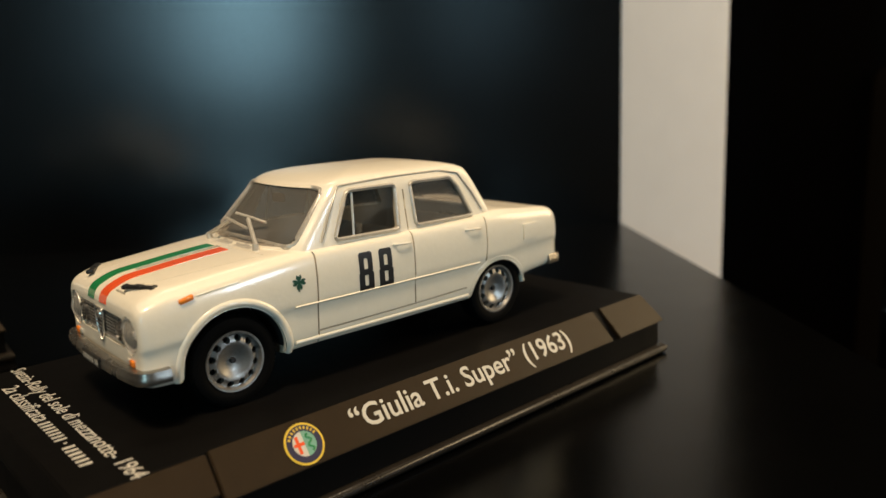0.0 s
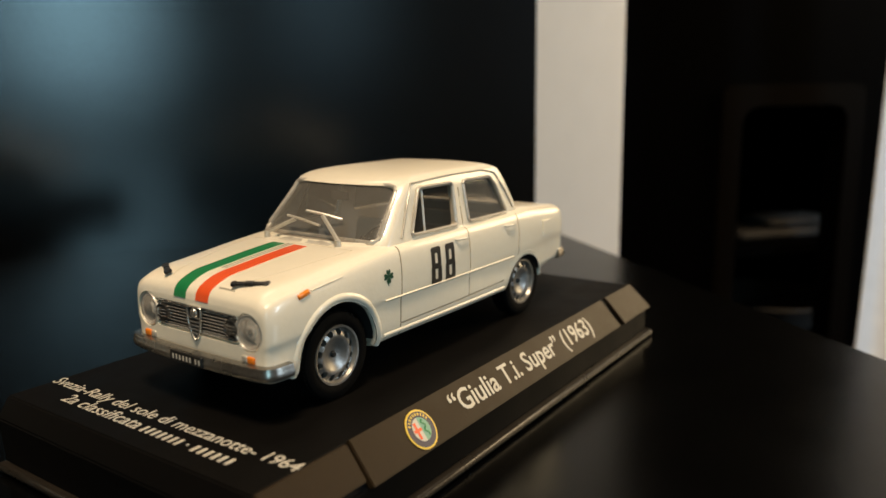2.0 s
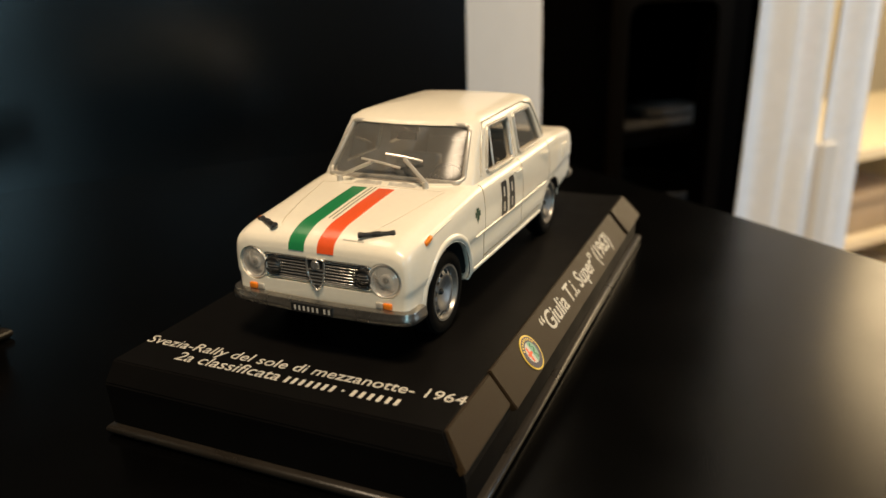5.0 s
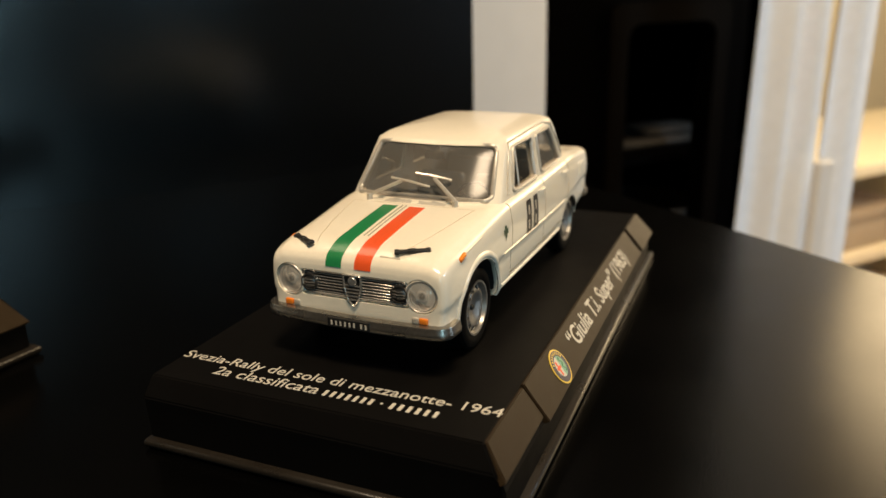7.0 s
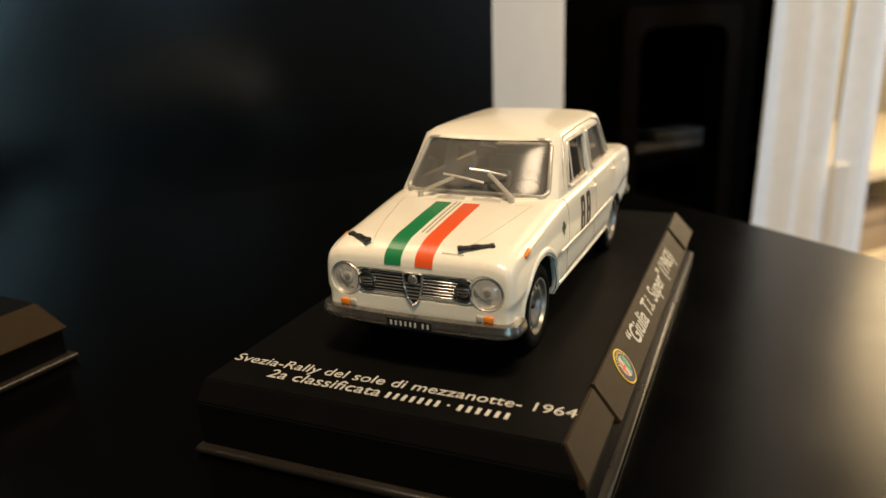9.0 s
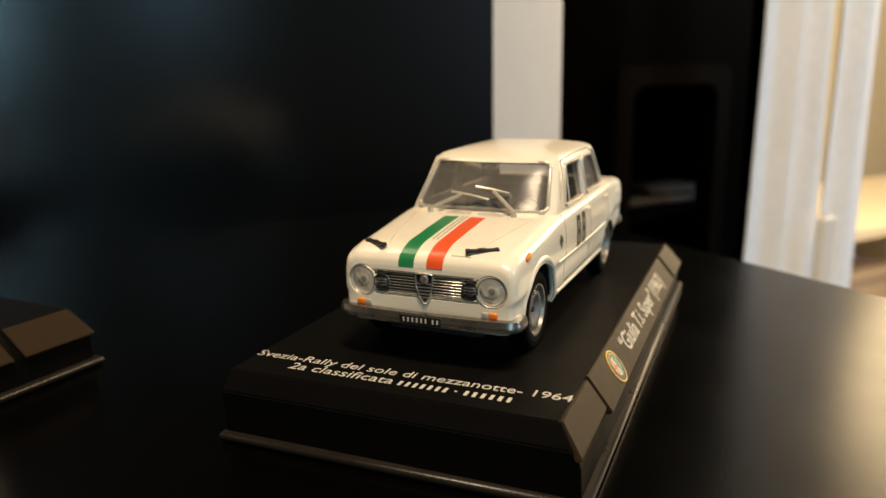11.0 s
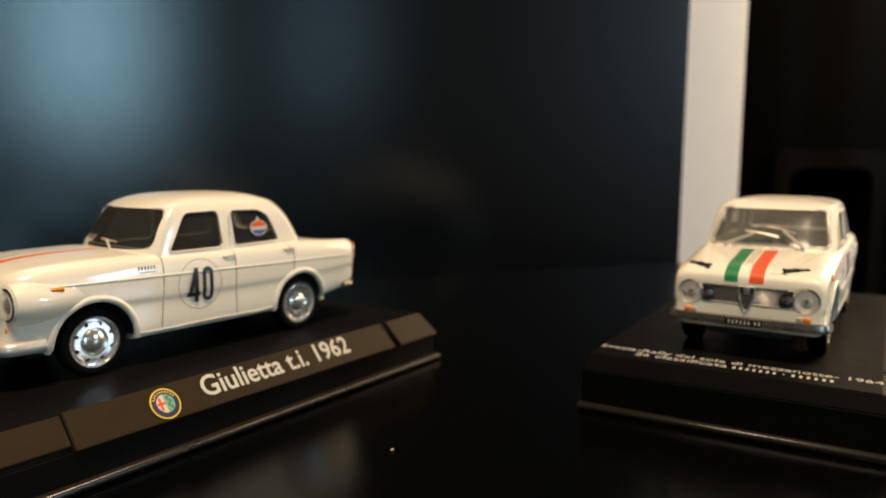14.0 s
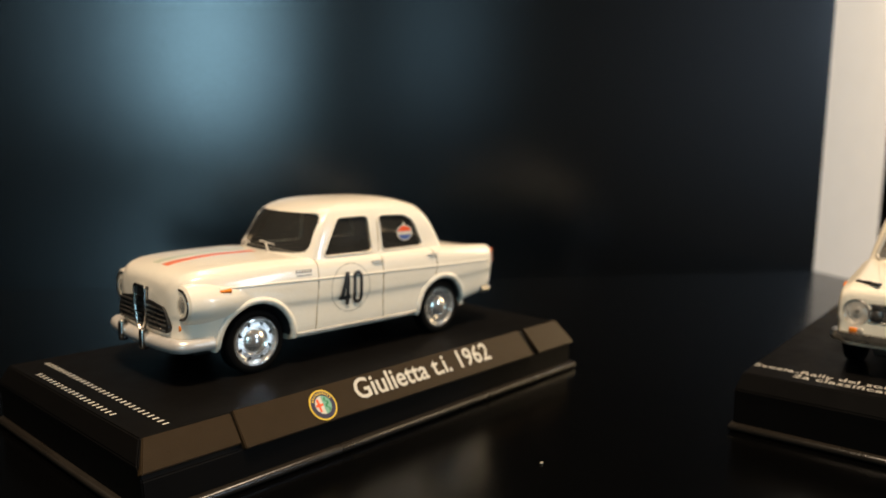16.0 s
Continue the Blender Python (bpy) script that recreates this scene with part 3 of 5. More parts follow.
def top_bars(parent, x, y, length, height, n, fill=0.42):
    """A word that isn't spelled out: a row of short white bars."""
    step = length / n
    for i in range(n):
        b = box(0, height, -step * fill, 0, 0, 0.06)
        b.transform(Matrix.Translation((x, y - i * step, 13.61)))
        part("printed_bar", b, WHITEPRINT, parent, "", 0)


STAND_A = Matrix.Translation((0.0767, 0.1094, 0.0)) @ Matrix.Rotation(radians(1.1), 4, "Z")
STAND_B = Matrix.Translation((-0.0323, 0.2293, 0.0)) @ Matrix.Rotation(radians(-2.9), 4, "Z")

stand_a = display_stand(STAND_A, "black plastic display stand with white lettering under a rally saloon")
emblem(stand_a, -30.7, 3.25)
face_words("\u201cGiulia T.i. Super\u201d (1963)", stand_a, -21.8, -1.4, 54.5, weight=0.012)
top_words("Svezia-Rally del sole di mezzanotte- 1964", stand_a, -55.0, 33.3, 59.9)
top_words("2a classificata", stand_a, -58.6, 24.0, 20.6)
top_bars(stand_a, -58.6, 2.3, 9.6, 1.75, 7)
top_bars(stand_a, -57.8, -7.8, 1.0, 0.4, 1)
top_bars(stand_a, -58.6, -9.6, 8.8, 1.75, 6)

stand_b = display_stand(STAND_B, "black plastic display stand with white lettering under a touring saloon")
emblem(stand_b, -25.2, 3.25)
face_words("Giulietta t.i. 1962", stand_b, -16.2, -1.3, 44.9, weight=0.012)
top_bars(stand_b, -56.4, 29.0, 54.0, 1.2, 30, 0.26)
top_bars(stand_b, -60.8, 22.0, 36.0, 1.2, 20, 0.26)


# a pale crumb lying on the table
crumb = thing("crumb", Matrix.Translation((-0.0325, 0.1657, 0.0)), "tiny pale crumb lying on the black table", "crumb")
bm = bmesh.new()
bmesh.ops.create_icosphere(bm, subdivisions=2, radius=0.42)
bm.transform(Matrix.Translation((0, 0, 0.24)) @ Matrix.Diagonal((1.3, 0.8, 0.6, 1)))
part("grain", bm, GREYPRINT, crumb, "", 60)


# ---------------------------------------------------------------- model cars
# x: rearward from the front axle, y: to the car's right, z: up from the stand; millimetres


def lower_body(stations, crown=(0.12, 0.5, 0.88), nx=110, half=40):
    """The hull below the windows. Each station: x, foot z, sill half-width, widest half-width, shoulder z, shoulder half-width, middle z."""
    rows = []
    for x, zb, wl, wm, zs, ws, zc in stations:
        h = zs - zb
        rows.append([(x, y, z) for y, z in (
            (0, zb), (wl * 0.86, zb), (wl, zb + 0.8), (wl + (wm - wl) * 0.55, zb + h * 0.20), (wm - 0.30, zb + h * 0.42), (wm, zb + h * 0.52),
            (wm, zb + h * 0.68), (ws + (wm - ws) * 0.75, zs - h * 0.13), (ws + (wm - ws) * 0.30, zs - 0.55),
            (ws - 0.5, zs - 0.05), (ws - 1.6, zs + (zc - zs) * crown[0] + 0.1), (ws * 0.66, zs + (zc - zs) * crown[1]), (ws * 0.33, zs + (zc - zs) * crown[2]), (0, zc))])
    P = pchip(np.array(rows), nx)
    P = np.swapaxes(pchip(np.swapaxes(P, 0, 1), half), 0, 1)
    left = P[:, ::-1].copy()
    left[:, :, 1] *= -1
    return grid_mesh(np.concatenate([P, left[:, 1:-1]], axis=1), wrap=True)


def cabin_rings(rings, inset=0.0, drop=0.0, crown=True):
    """Plan outlines of the cabin from the belt up. Each: z, front x, front bow, rear x, rear bow, half-width in front, half-width behind."""
    Z = pchip(np.array(rings), 30)
    out = []
    for z, xf, bf, xr, br, wf, wr in Z:
        xf, xr, wf, wr = xf + inset, xr - inset, wf - inset, wr - inset
        c = 1.6
        half = [(xf, 0), (xf + 0.12 * bf, wf * 0.35), (xf + 0.50 * bf, wf * 0.72), (xf + bf, wf - c * 0.55), (xf + bf + c * 0.7, wf - 0.06),
                (xf + bf + c * 2.2, wf + 0.10), (xf * 0.55 + xr * 0.45, (wf + wr) / 2 + 0.45), (xr - br - c * 2.2, wr + 0.10),
                (xr - br - c * 0.7, wr - 0.06), (xr - br, wr - c * 0.55), (xr - 0.50 * br, wr * 0.72), (xr - 0.12 * br, wr * 0.35), (xr, 0)]
        h = pchip(np.array(half), 49)
        full = np.concatenate([h, h[-2:0:-1] * [1, -1]])
        out.append(np.column_stack([full, np.full(len(full), z - drop)]))
    if crown:
        top = out[-1]
        mid = top.mean(axis=0)
        for k, dz in ((0.90, 0.42), (0.74, 0.85), (0.5, 1.2), (0.25, 1.38)):
            r = mid + (top - mid) * k
            r[:, 2] = top[0, 2] + dz
            out.append(r)
    return np.array(out)


class Surface:
    """Finds the places on a car's skin."""

    def __init__(self, bm):
        from mathutils.bvhtree import BVHTree
        self.tree = BVHTree.FromBMesh(bm)

    def side(self, x, z, s=-1):
        hit = self.tree.ray_cast(Vector((x, s * 40, z)), Vector((0, -s, 0)))
        return (hit[0], hit[1]) if hit[0] else (Vector((x, s * 16, z)), Vector((0, s, 0)))

    def top(self, x, y):
        hit = self.tree.ray_cast(Vector((x, y, 60)), Vector((0, 0, -1)))
        return (hit[0], hit[1]) if hit[0] else (Vector((x, y, 20)), Vector((0, 0, 1)))

    def front(self, y, z):
        hit = self.tree.ray_cast(Vector((-60, y, z)), Vector((1, 0, 0)))
        return (hit[0], hit[1]) if hit[0] else (Vector((-14, y, z)), Vector((-1, 0, 0)))


def groove(hits, width=0.40, depth=0.30):
    """A cutter along a line on the skin; hits are (place, normal)."""
    bm = bmesh.new()
    rings = []
    k = len(hits)
    for i, (p, n) in enumerate(hits):
        d = (hits[min(i + 1, k - 1)][0] - hits[max(i - 1, 0)][0]).normalized()
        s = d.cross(n).normalized() * width / 2
        rings.append([bm.verts.new(q) for q in (p - n * depth - s * 0.6, p - n * depth + s * 0.6, p + n * 0.5 + s, p + n * 0.5 - s)])
    for a, b in zip(rings, rings[1:]):
        for j in range(4):
            bm.faces.new((a[j], a[(j + 1) % 4], b[(j + 1) % 4], b[j]))
    bm.faces.new(rings[0])
    bm.faces.new(rings[-1])
    bmesh.ops.recalc_face_normals(bm, faces=bm.faces[:])
    return bm


def drape(outline, find, lift=0.05, cells=None):
    """A thin print on the skin: a list of (a, b) quads, each subdivided and laid onto it."""
    bm = bmesh.new()
    for quad in outline:
        q = [Vector(c) for c in quad]
        nu, nv = cells or (4, 4)
        V = [[None] * (nv + 1) for _ in range(nu + 1)]
        B = [[None] * (nv + 1) for _ in range(nu + 1)]
        for i in range(nu + 1):
            for j in range(nv + 1):
                u, v = i / nu, j / nv
                c = q[0] * (1 - u) * (1 - v) + q[1] * u * (1 - v) + q[2] * u * v + q[3] * (1 - u) * v
                p, n = find(c.x, c.y)
                V[i][j] = bm.verts.new(p + n * lift)
                B[i][j] = bm.verts.new(p - n * 0.03)
        for i in range(nu):
            for j in range(nv):
                bm.faces.new((V[i][j], V[i + 1][j], V[i + 1][j + 1], V[i][j + 1]))
                bm.faces.new((B[i][j], B[i][j + 1], B[i + 1][j + 1], B[i + 1][j]))
        edge = [(i, 0) for i in range(nu)] + [(nu, j) for j in range(nv)] + [(i, nv) for i in range(nu, 0, -1)] + [(0, j) for j in range(nv, 0, -1)]
        for (a, b), (c, d) in zip(edge, edge[1:] + edge[:1]):
            bm.faces.new((V[a][b], B[a][b], B[c][d], V[c][d]))
    return bm


def print_shape(inside, a0, a1, b0, b1, na, nb, find, lift=0.06):
    """A thin print on the skin, of all the cells of a fine grid whose middles lie inside the shape."""
    bm = bmesh.new()
    verts = {}

    def v(i, j):
        if (i, j) not in verts:
            p, n = find(a0 + (a1 - a0) * i / na, b0 + (b1 - b0) * j / nb)
            verts[i, j] = bm.verts.new(p + n * lift)
        return verts[i, j]
    for i in range(na):
        for j in range(nb):
            if inside(a0 + (a1 - a0) * (i + 0.5) / na, b0 + (b1 - b0) * (j + 0.5) / nb):
                bm.faces.new((v(i, j), v(i + 1, j), v(i + 1, j + 1), v(i, j + 1)))
    return bm


def in_round_box(x, z, x0, x1, z0, z1, r):
    dx, dz = max(x0 + r - x, x - x1 + r, 0), max(z0 + r - z, z - z1 + r, 0)
    return dx * dx + dz * dz <= r * r and x0 <= x <= x1 and z0 <= z <= z1


def eight(x0, z0, w, h, t):
    m = z0 + h / 2
    def inside(x, z):
        solid = in_round_box(x, z, x0, x0 + w, z0, m + 0.1, 0.55) or in_round_box(x, z, x0 + 0.08, x0 + w - 0.08, m - 0.1, z0 + h, 0.55)
        hole = in_round_box(x, z, x0 + t, x0 + w - t, z0 + t, m - t * 0.45, 0.3) or in_round_box(x, z, x0 + t, x0 + w - t, m + t * 0.45, z0 + h - t, 0.3)
        return solid and not hole
    return inside


def zero(x0, z0, w, h, t):
    return lambda x, z: in_round_box(x, z, x0, x0 + w, z0, z0 + h, w * 0.48) and not in_round_box(x, z, x0 + t, x0 + w - t, z0 + t, z0 + h - t, max(0.1, w * 0.48 - t))


def four(x0, z0, w, h, t):
    def inside(x, z):
        u, k = (x - x0) / w, (z - z0) / h
        stem = w * 0.86 - t <= x - x0 <= w * 0.86 and 0 <= k <= 1
        bar = 0 <= u <= 1 and 0.18 <= k <= 0.18 + t / h
        edge = (k - 0.18) / 0.82 * (w * 0.86 - t)
        slant = edge <= x - x0 <= edge + t * 1.15 and 0.18 <= k <= 1
        return stem or bar or slant
    return inside


def tyre_mesh(r, w, rim):
    h = w / 2
    prof = [(rim, -h * 0.80), (rim + 0.5, -h * 0.96), (r * 0.86, -h), (r * 0.955, -h * 0.88), (r, -h * 0.62), (r, -h * 0.30), (r - 0.18, -h * 0.26), (r - 0.18, -h * 0.12), (r, -h * 0.08),
            (r, h * 0.08), (r - 0.18, h * 0.12), (r - 0.18, h * 0.26), (r, h * 0.30), (r, h * 0.62), (r * 0.955, h * 0.88), (r * 0.86, h), (rim + 0.5, h * 0.96), (rim, h * 0.80), (rim, -h * 0.80)]
    bm = lathe(prof, 64)
    # tread blocks on the shoulders
    for i in range(60):
        a = 2 * math.pi * i / 60
        for s in (-1, 1):
            b = box(-0.16, 0.16, s * h * 0.55 - 0.4, s * h * 0.55 + 0.4, r - 0.12, r + 0.05)
            merge(bm, b, Matrix.Rotation(a, 4, "Y"))
    return bm


def slotted_rim(rim, holes, hole_r, at, face=((0, -0.25), (0.20, -0.25), (0.28, -0.1), (0.42, 0.25), (0.58, -0.4), (0.80, -0.4), (0.86, 0.1), (0.90, 0.0))):
    """A pressed steel rim with a circle of round holes; its face looks to -y."""
    bm = lathe([(rim * a, b) for a, b in face] + [
                (rim * 0.96, -0.75), (rim * 1.03, -0.80), (rim * 1.04, -0.5), (rim * 1.0, 0.6), (rim * 0.5, 0.7), (0, 0.7)], 72)
    tools = []
    for i in range(holes):
        a = 2 * math.pi * (i + 0.5) / holes
        c = lathe([(0, -3), (hole_r, -3), (hole_r, 3), (0, 3)], 14)
        c.transform(Matrix.Translation((rim * at * math.cos(a), 0, rim * at * math.sin(a))))
        tools.append(("DIFFERENCE", c))
    return carve(bm, tools)


def wheel(car, x, y, z, side, r, w, rim_r, style):
    """A wheel is a part of its car: tyre, rim and hub under it."""
    tyre = part("wheel", tyre_mesh(r, w, rim_r), RUBBER, car, "black rubber tyre on a silver rim", 35)
    turn = Matrix.Rotation(math.pi if side > 0 else 0, 4, "Z")
    tyre.matrix_basis = Matrix.Translation((x / 1000, y / 1000, z / 1000)) @ turn
    if style == "slots":
        rim = slotted_rim(rim_r, 12, 0.56, 0.78, [(0, 0.45), (0.16, 0.42), (0.34, 0.2), (0.52, -0.25), (0.62, -0.45), (0.70, -0.42), (0.86, 0.05), (0.90, 0.0)])
        rim.transform(Matrix.Translation((0, -w * 0.30, 0)))
        part("rim", rim, STEELRIM, tyre, "silver rim with a circle of round holes", 30)
        hub = lathe([(0, -0.2), (0.4, -0.15), (0.52, 0.1), (0.55, 0.6), (0, 0.6)], 24)
        hub.transform(Matrix.Translation((0, -w * 0.30 + 0.1, 0)))
        part("hub", hub, DARK, tyre, "dark hub nut", 35)
    else:
        rim = slotted_rim(rim_r, 8, 0.42, 0.76)
        rim.transform(Matrix.Translation((0, -w * 0.30, 0)))
        part("rim", rim, BRIGHTRIM, tyre, "bright silver rim with small round holes", 30)
        hub = lathe([(0, -1.05), (rim_r * 0.22, -0.98), (rim_r * 0.42, -0.6), (rim_r * 0.50, -0.15), (rim_r * 0.5, 0.2), (0, 0.2)], 32)
        hub.transform(Matrix.Translation((0, -w * 0.30, 0)))
        part("hubcap", hub, BRIGHTRIM, tyre, "domed bright hubcap", 40)
    back = lathe([(0, 0), (rim_r * 0.98, 0), (rim_r * 0.98, w * 0.3), (0, w * 0.3)], 32)
    back.transform(Matrix.Translation((0, -w * 0.05, 0)))
    part("drum", back, DARK, tyre, "", 30)
    return tyre


def seat(x, y, z, w, back_x):
    bm = box(x, x + 9.5, y - w / 2, y + w / 2, z, z + 3.4, 0.9, 3)
    b = box(-1.4, 1.4, y - w / 2, y + w / 2, 0, 10.5, 0.9, 3)
    merge(bm, b, Matrix.Translation((back_x, 0, z + 1.5)) @ Matrix.Rotation(radians(14), 4, "Y"))
    return bm


def glazing(rings, keep, thickness=0.22):
    """The piece of the cabin's outline for which keep(x, y, z) holds, as a thin pane."""
    G = cabin_rings(rings, inset=0.38, crown=False)
    G = np.array(G)
    bm = bmesh.new()
    verts = {}
    n = G.shape[1]
    inner = cabin_rings(rings, inset=0.38 + thickness, crown=False)
    def v(k, i, j):
        if (k, i, j) not in verts:
            verts[k, i, j] = bm.verts.new((G, inner)[k][i][j])
        return verts[k, i, j]
    for i in range(G.shape[0] - 1):
        for j in range(n):
            c = (G[i][j] + G[i + 1][(j + 1) % n]) / 2
            if keep(*c):
                j2 = (j + 1) % n
                bm.faces.new((v(0, i, j), v(0, i, j2), v(0, i + 1, j2), v(0, i + 1, j)))
                bm.faces.new((v(1, i, j), v(1, i + 1, j), v(1, i + 1, j2), v(1, i, j2)))
    return bm


def on_cabin(rings, x, z, s, out=0.15):
    """The place on the cabin's side at x, z."""
    G = cabin_rings(rings, inset=-out, crown=False)
    i = int(np.argmin(abs(G[:, 0, 2] - z)))
    rowpts = [p for p in G[i] if p[1] * s > 3]
    p = min(rowpts, key=lambda q: abs(q[0] - x))
    near = sorted(rowpts, key=lambda q: abs(q[0] - x))[:2]
    (a, b) = near
    u = 0 if abs(b[0] - a[0]) < 1e-6 else (x - a[0]) / (b[0] - a[0])
    return Vector((x, a[1] + (b[1] - a[1]) * max(-1, min(2, u)), z))


def on_screen(rings, y, z, end=-1, out=0.1):
    """The place on the cabin's front (end -1) or back (end 1) at y, z."""
    G = cabin_rings(rings, inset=-out, crown=False)
    i = min(int(np.searchsorted(G[:, 0, 2], z)), len(G) - 1)
    mid = G[i][:, 0].mean()
    line = sorted((p[1], p[0]) for p in G[i] if (p[0] - mid) * end > 0)
    return Vector((float(np.interp(y, [q[0] for q in line], [q[1] for q in line])), y, z))


def windowed_body(spec):
    """Hull and cabin in one, hollowed, with window openings, wheel arches and shut lines."""
    hull = lower_body(spec["stations"], spec["crown"])
    cab = grid_mesh(cabin_rings(spec["rings"]), wrap=True)
    hull = carve(hull, [("UNION", cab)] + [("UNION", b) for b in spec.get("pods", ())])
    outer = Surface(hull)
    steps = []
    inner = np.concatenate([[cabin_rings(spec["rings"], inset=1.0, crown=False)[0] * [1, 1, 0] + [0, 0, 9.5]], cabin_rings(spec["rings"], inset=1.0, drop=0.5, crown=False)])
    steps.append(("DIFFERENCE", grid_mesh(inner, wrap=True)))
    for poly in spec["side_windows"]:
        steps.append(("DIFFERENCE", prism(rounded(poly, spec.get("window_round", 0.9)), "y", -30, 30)))
    steps.append(("DIFFERENCE", prism(rounded(spec["windscreen"], spec.get("screen_round", 1.2)), "x", spec["screen_x"][0], spec["screen_x"][1])))
    steps.append(("DIFFERENCE", prism(rounded(spec["rear_window"], 1.4), "x", spec["rear_x"][0], spec["rear_x"][1])))
    for b in spec.get("recess", ()):
        steps.append(("DIFFERENCE", b))
    for x, z, r in spec["arches"]:
        for s in (-1, 1):
            c = lathe([(0, 9.5 * s), (r, 9.5 * s), (r, 30 * s), (0, 30 * s)], 56)
            c.transform(Matrix.Translation((x, 0, z)))
            steps.append(("DIFFERENCE", c))
    body = carve(hull, steps)
    skin = Surface(body)
    whole = body.calc_volume()
    for line in spec["side_lines"]:
        for s in (-1, 1):
            pts = pchip(np.array(line, float), 14)
            body = notch(body, groove([(skin.side(x, z, s)[0], Vector((0, s, 0))) for x, z in pts]), whole)
    for line in spec["top_lines"]:
        pts = pchip(np.array(line, float), 16)
        body = notch(body, groove([(skin.top(x, y)[0], Vector((0, 0, 1))) for x, y in pts], 0.22, 0.16), whole)
    # bare metal, grime in the gaps, cabin lining; wheel wells and hull insides coloured near-black
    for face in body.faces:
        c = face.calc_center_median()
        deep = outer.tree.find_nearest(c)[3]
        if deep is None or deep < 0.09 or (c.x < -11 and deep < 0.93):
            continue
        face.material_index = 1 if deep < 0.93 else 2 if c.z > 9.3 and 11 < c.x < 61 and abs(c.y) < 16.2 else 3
    return body, skin


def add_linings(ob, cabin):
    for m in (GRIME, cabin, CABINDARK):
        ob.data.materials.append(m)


def notch(body, tool, whole):
    """Cuts a shut line; leaves the body as it was if the cut goes wrong."""
    keep = body.copy()
    cut = carve(body, [("DIFFERENCE", tool)])
    if abs(cut.calc_volume() - whole) > 0.04 * whole:
        cut.free()
        return keep
    keep.free()
    return cut


def frame_of(poly, rings, s, r=0.28, out=0.05, turn=0.9):
    pts = [on_cabin(rings, x, z, s, out) for x, z in rounded(poly, turn, 4)]
    return tube(pts, r, 6, closed=True)


def lamp_hole(s):
    bm = lathe([(0, -20.0), (2.98, -20.0), (2.98, -13.95), (0, -13.95)], 40, "x")
    bm.transform(Matrix.Translation((0, s * 12.45, 14.3)))
    return bm


def build_rally_saloon(matrix):
    rings = [(21.4, 8.2, 3.9, 62.4, 2.8, 16.0, 15.5), (23.4, 9.4, 3.9, 61.6, 2.6, 15.7, 15.3), (27.6, 13.3, 3.6, 59.1, 2.2, 14.9, 14.6),
             (31.6, 17.2, 3.1, 56.6, 2.0, 14.3, 13.9), (33.0, 19.0, 2.7, 55.4, 1.9, 13.7, 13.4), (33.65, 20.8, 2.3, 53.8, 1.8, 13.0, 12.7)]
    front_win = [(20.2, 23.7), (24.0, 31.7), (34.6, 31.7), (34.2, 23.6)]
    rear_win = [(38.3, 23.7), (38.2, 31.7), (48.6, 31.6), (50.2, 30.0), (53.2, 23.6)]
    spec = dict(
        stations=[(-14.7, 7.4, 14.0, 14.5, 17.1, 14.0, 17.5), (-14.5, 6.9, 15.1, 15.8, 17.9, 15.0, 18.4), (-13.9, 6.5, 15.6, 16.5, 18.75, 15.5, 19.3), (-12.4, 6.1, 15.9, 16.8, 19.4, 15.8, 20.2),
                  (-10, 6.05, 16.05, 16.95, 19.95, 15.95, 21.0), (-6, 6.0, 16.2, 17.1, 20.4, 16.0, 21.5), (0, 6.0, 16.5, 17.3, 21.1, 16.1, 22.2), (8, 6.2, 16.7, 17.5, 22.1, 16.3, 22.9), (15, 6.4, 16.8, 17.6, 22.7, 16.5, 23.2),
                  (30, 6.4, 16.8, 17.7, 22.9, 16.6, 23.2), (52, 6.6, 16.7, 17.6, 23.2, 16.5, 23.8), (60, 7.0, 16.6, 17.5, 23.3, 16.3, 24.0), (68, 8.6, 16.3, 17.1, 22.8, 15.9, 23.2),
                  (76.2, 9.4, 15.9, 16.6, 22.1, 15.5, 22.3), (78.1, 9.8, 15.3, 15.9, 21.2, 14.8, 21.4), (78.8, 10.4, 14.4, 15.0, 19.6, 13.6, 20.0)],
        crown=(0.45, 0.84, 0.97), recess=[prism(rounded([(-10.4, 11.9), (10.4, 11.9), (10.4, 16.6), (-10.4, 16.6)], 0.9, 4), "x", -20.0, -13.95), lamp_hole(-1), lamp_hole(1)],
        rings=rings, side_windows=[front_win, rear_win],
        windscreen=[(-14.3, 23.4), (14.3, 23.4), (12.5, 32.4), (-12.5, 32.4)], screen_x=(4, 27),
        rear_window=[(-12.8, 24.3), (12.8, 24.3), (11.4, 31.7), (-11.4, 31.7)], rear_x=(47, 70),
        arches=[(0.0, 7.6, 8.65), (58.7, 5.6, 8.0)],
        side_lines=[[(15.2, 22.6), (15.0, 14), (14.8, 6.9)], [(36.4, 30.6), (36.3, 23), (36.2, 17), (36.2, 9.2)], [(55.3, 23.0), (55.2, 18), (54.9, 14.2)],
                    [(14.9, 9.1), (30, 9.2), (49.4, 9.6)]],
        top_lines=[[(-12.6, -8.0), (-11.0, -8.6), (-4, -10.4), (8.2, -12.6)], [(-12.6, 8.0), (-11.0, 8.6), (-4, 10.4), (8.2, 12.6)], [(8.2, -12.4), (7.8, -6), (7.6, 0), (7.8, 6), (8.2, 12.4)],
                   [(62.5, -12.6), (70, -12.4), (76, -12.0)], [(62.5, 12.6), (70, 12.4), (76, 12.0)], [(62.5, -12.6), (62.9, 0), (62.5, 12.6)]],
    )
    car = thing("toy_car", matrix, "cream model rally saloon with green and red bonnet stripes", "model car", "model cars")
    bm, skin = windowed_body(spec)
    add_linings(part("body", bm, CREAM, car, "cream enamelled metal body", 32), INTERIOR)
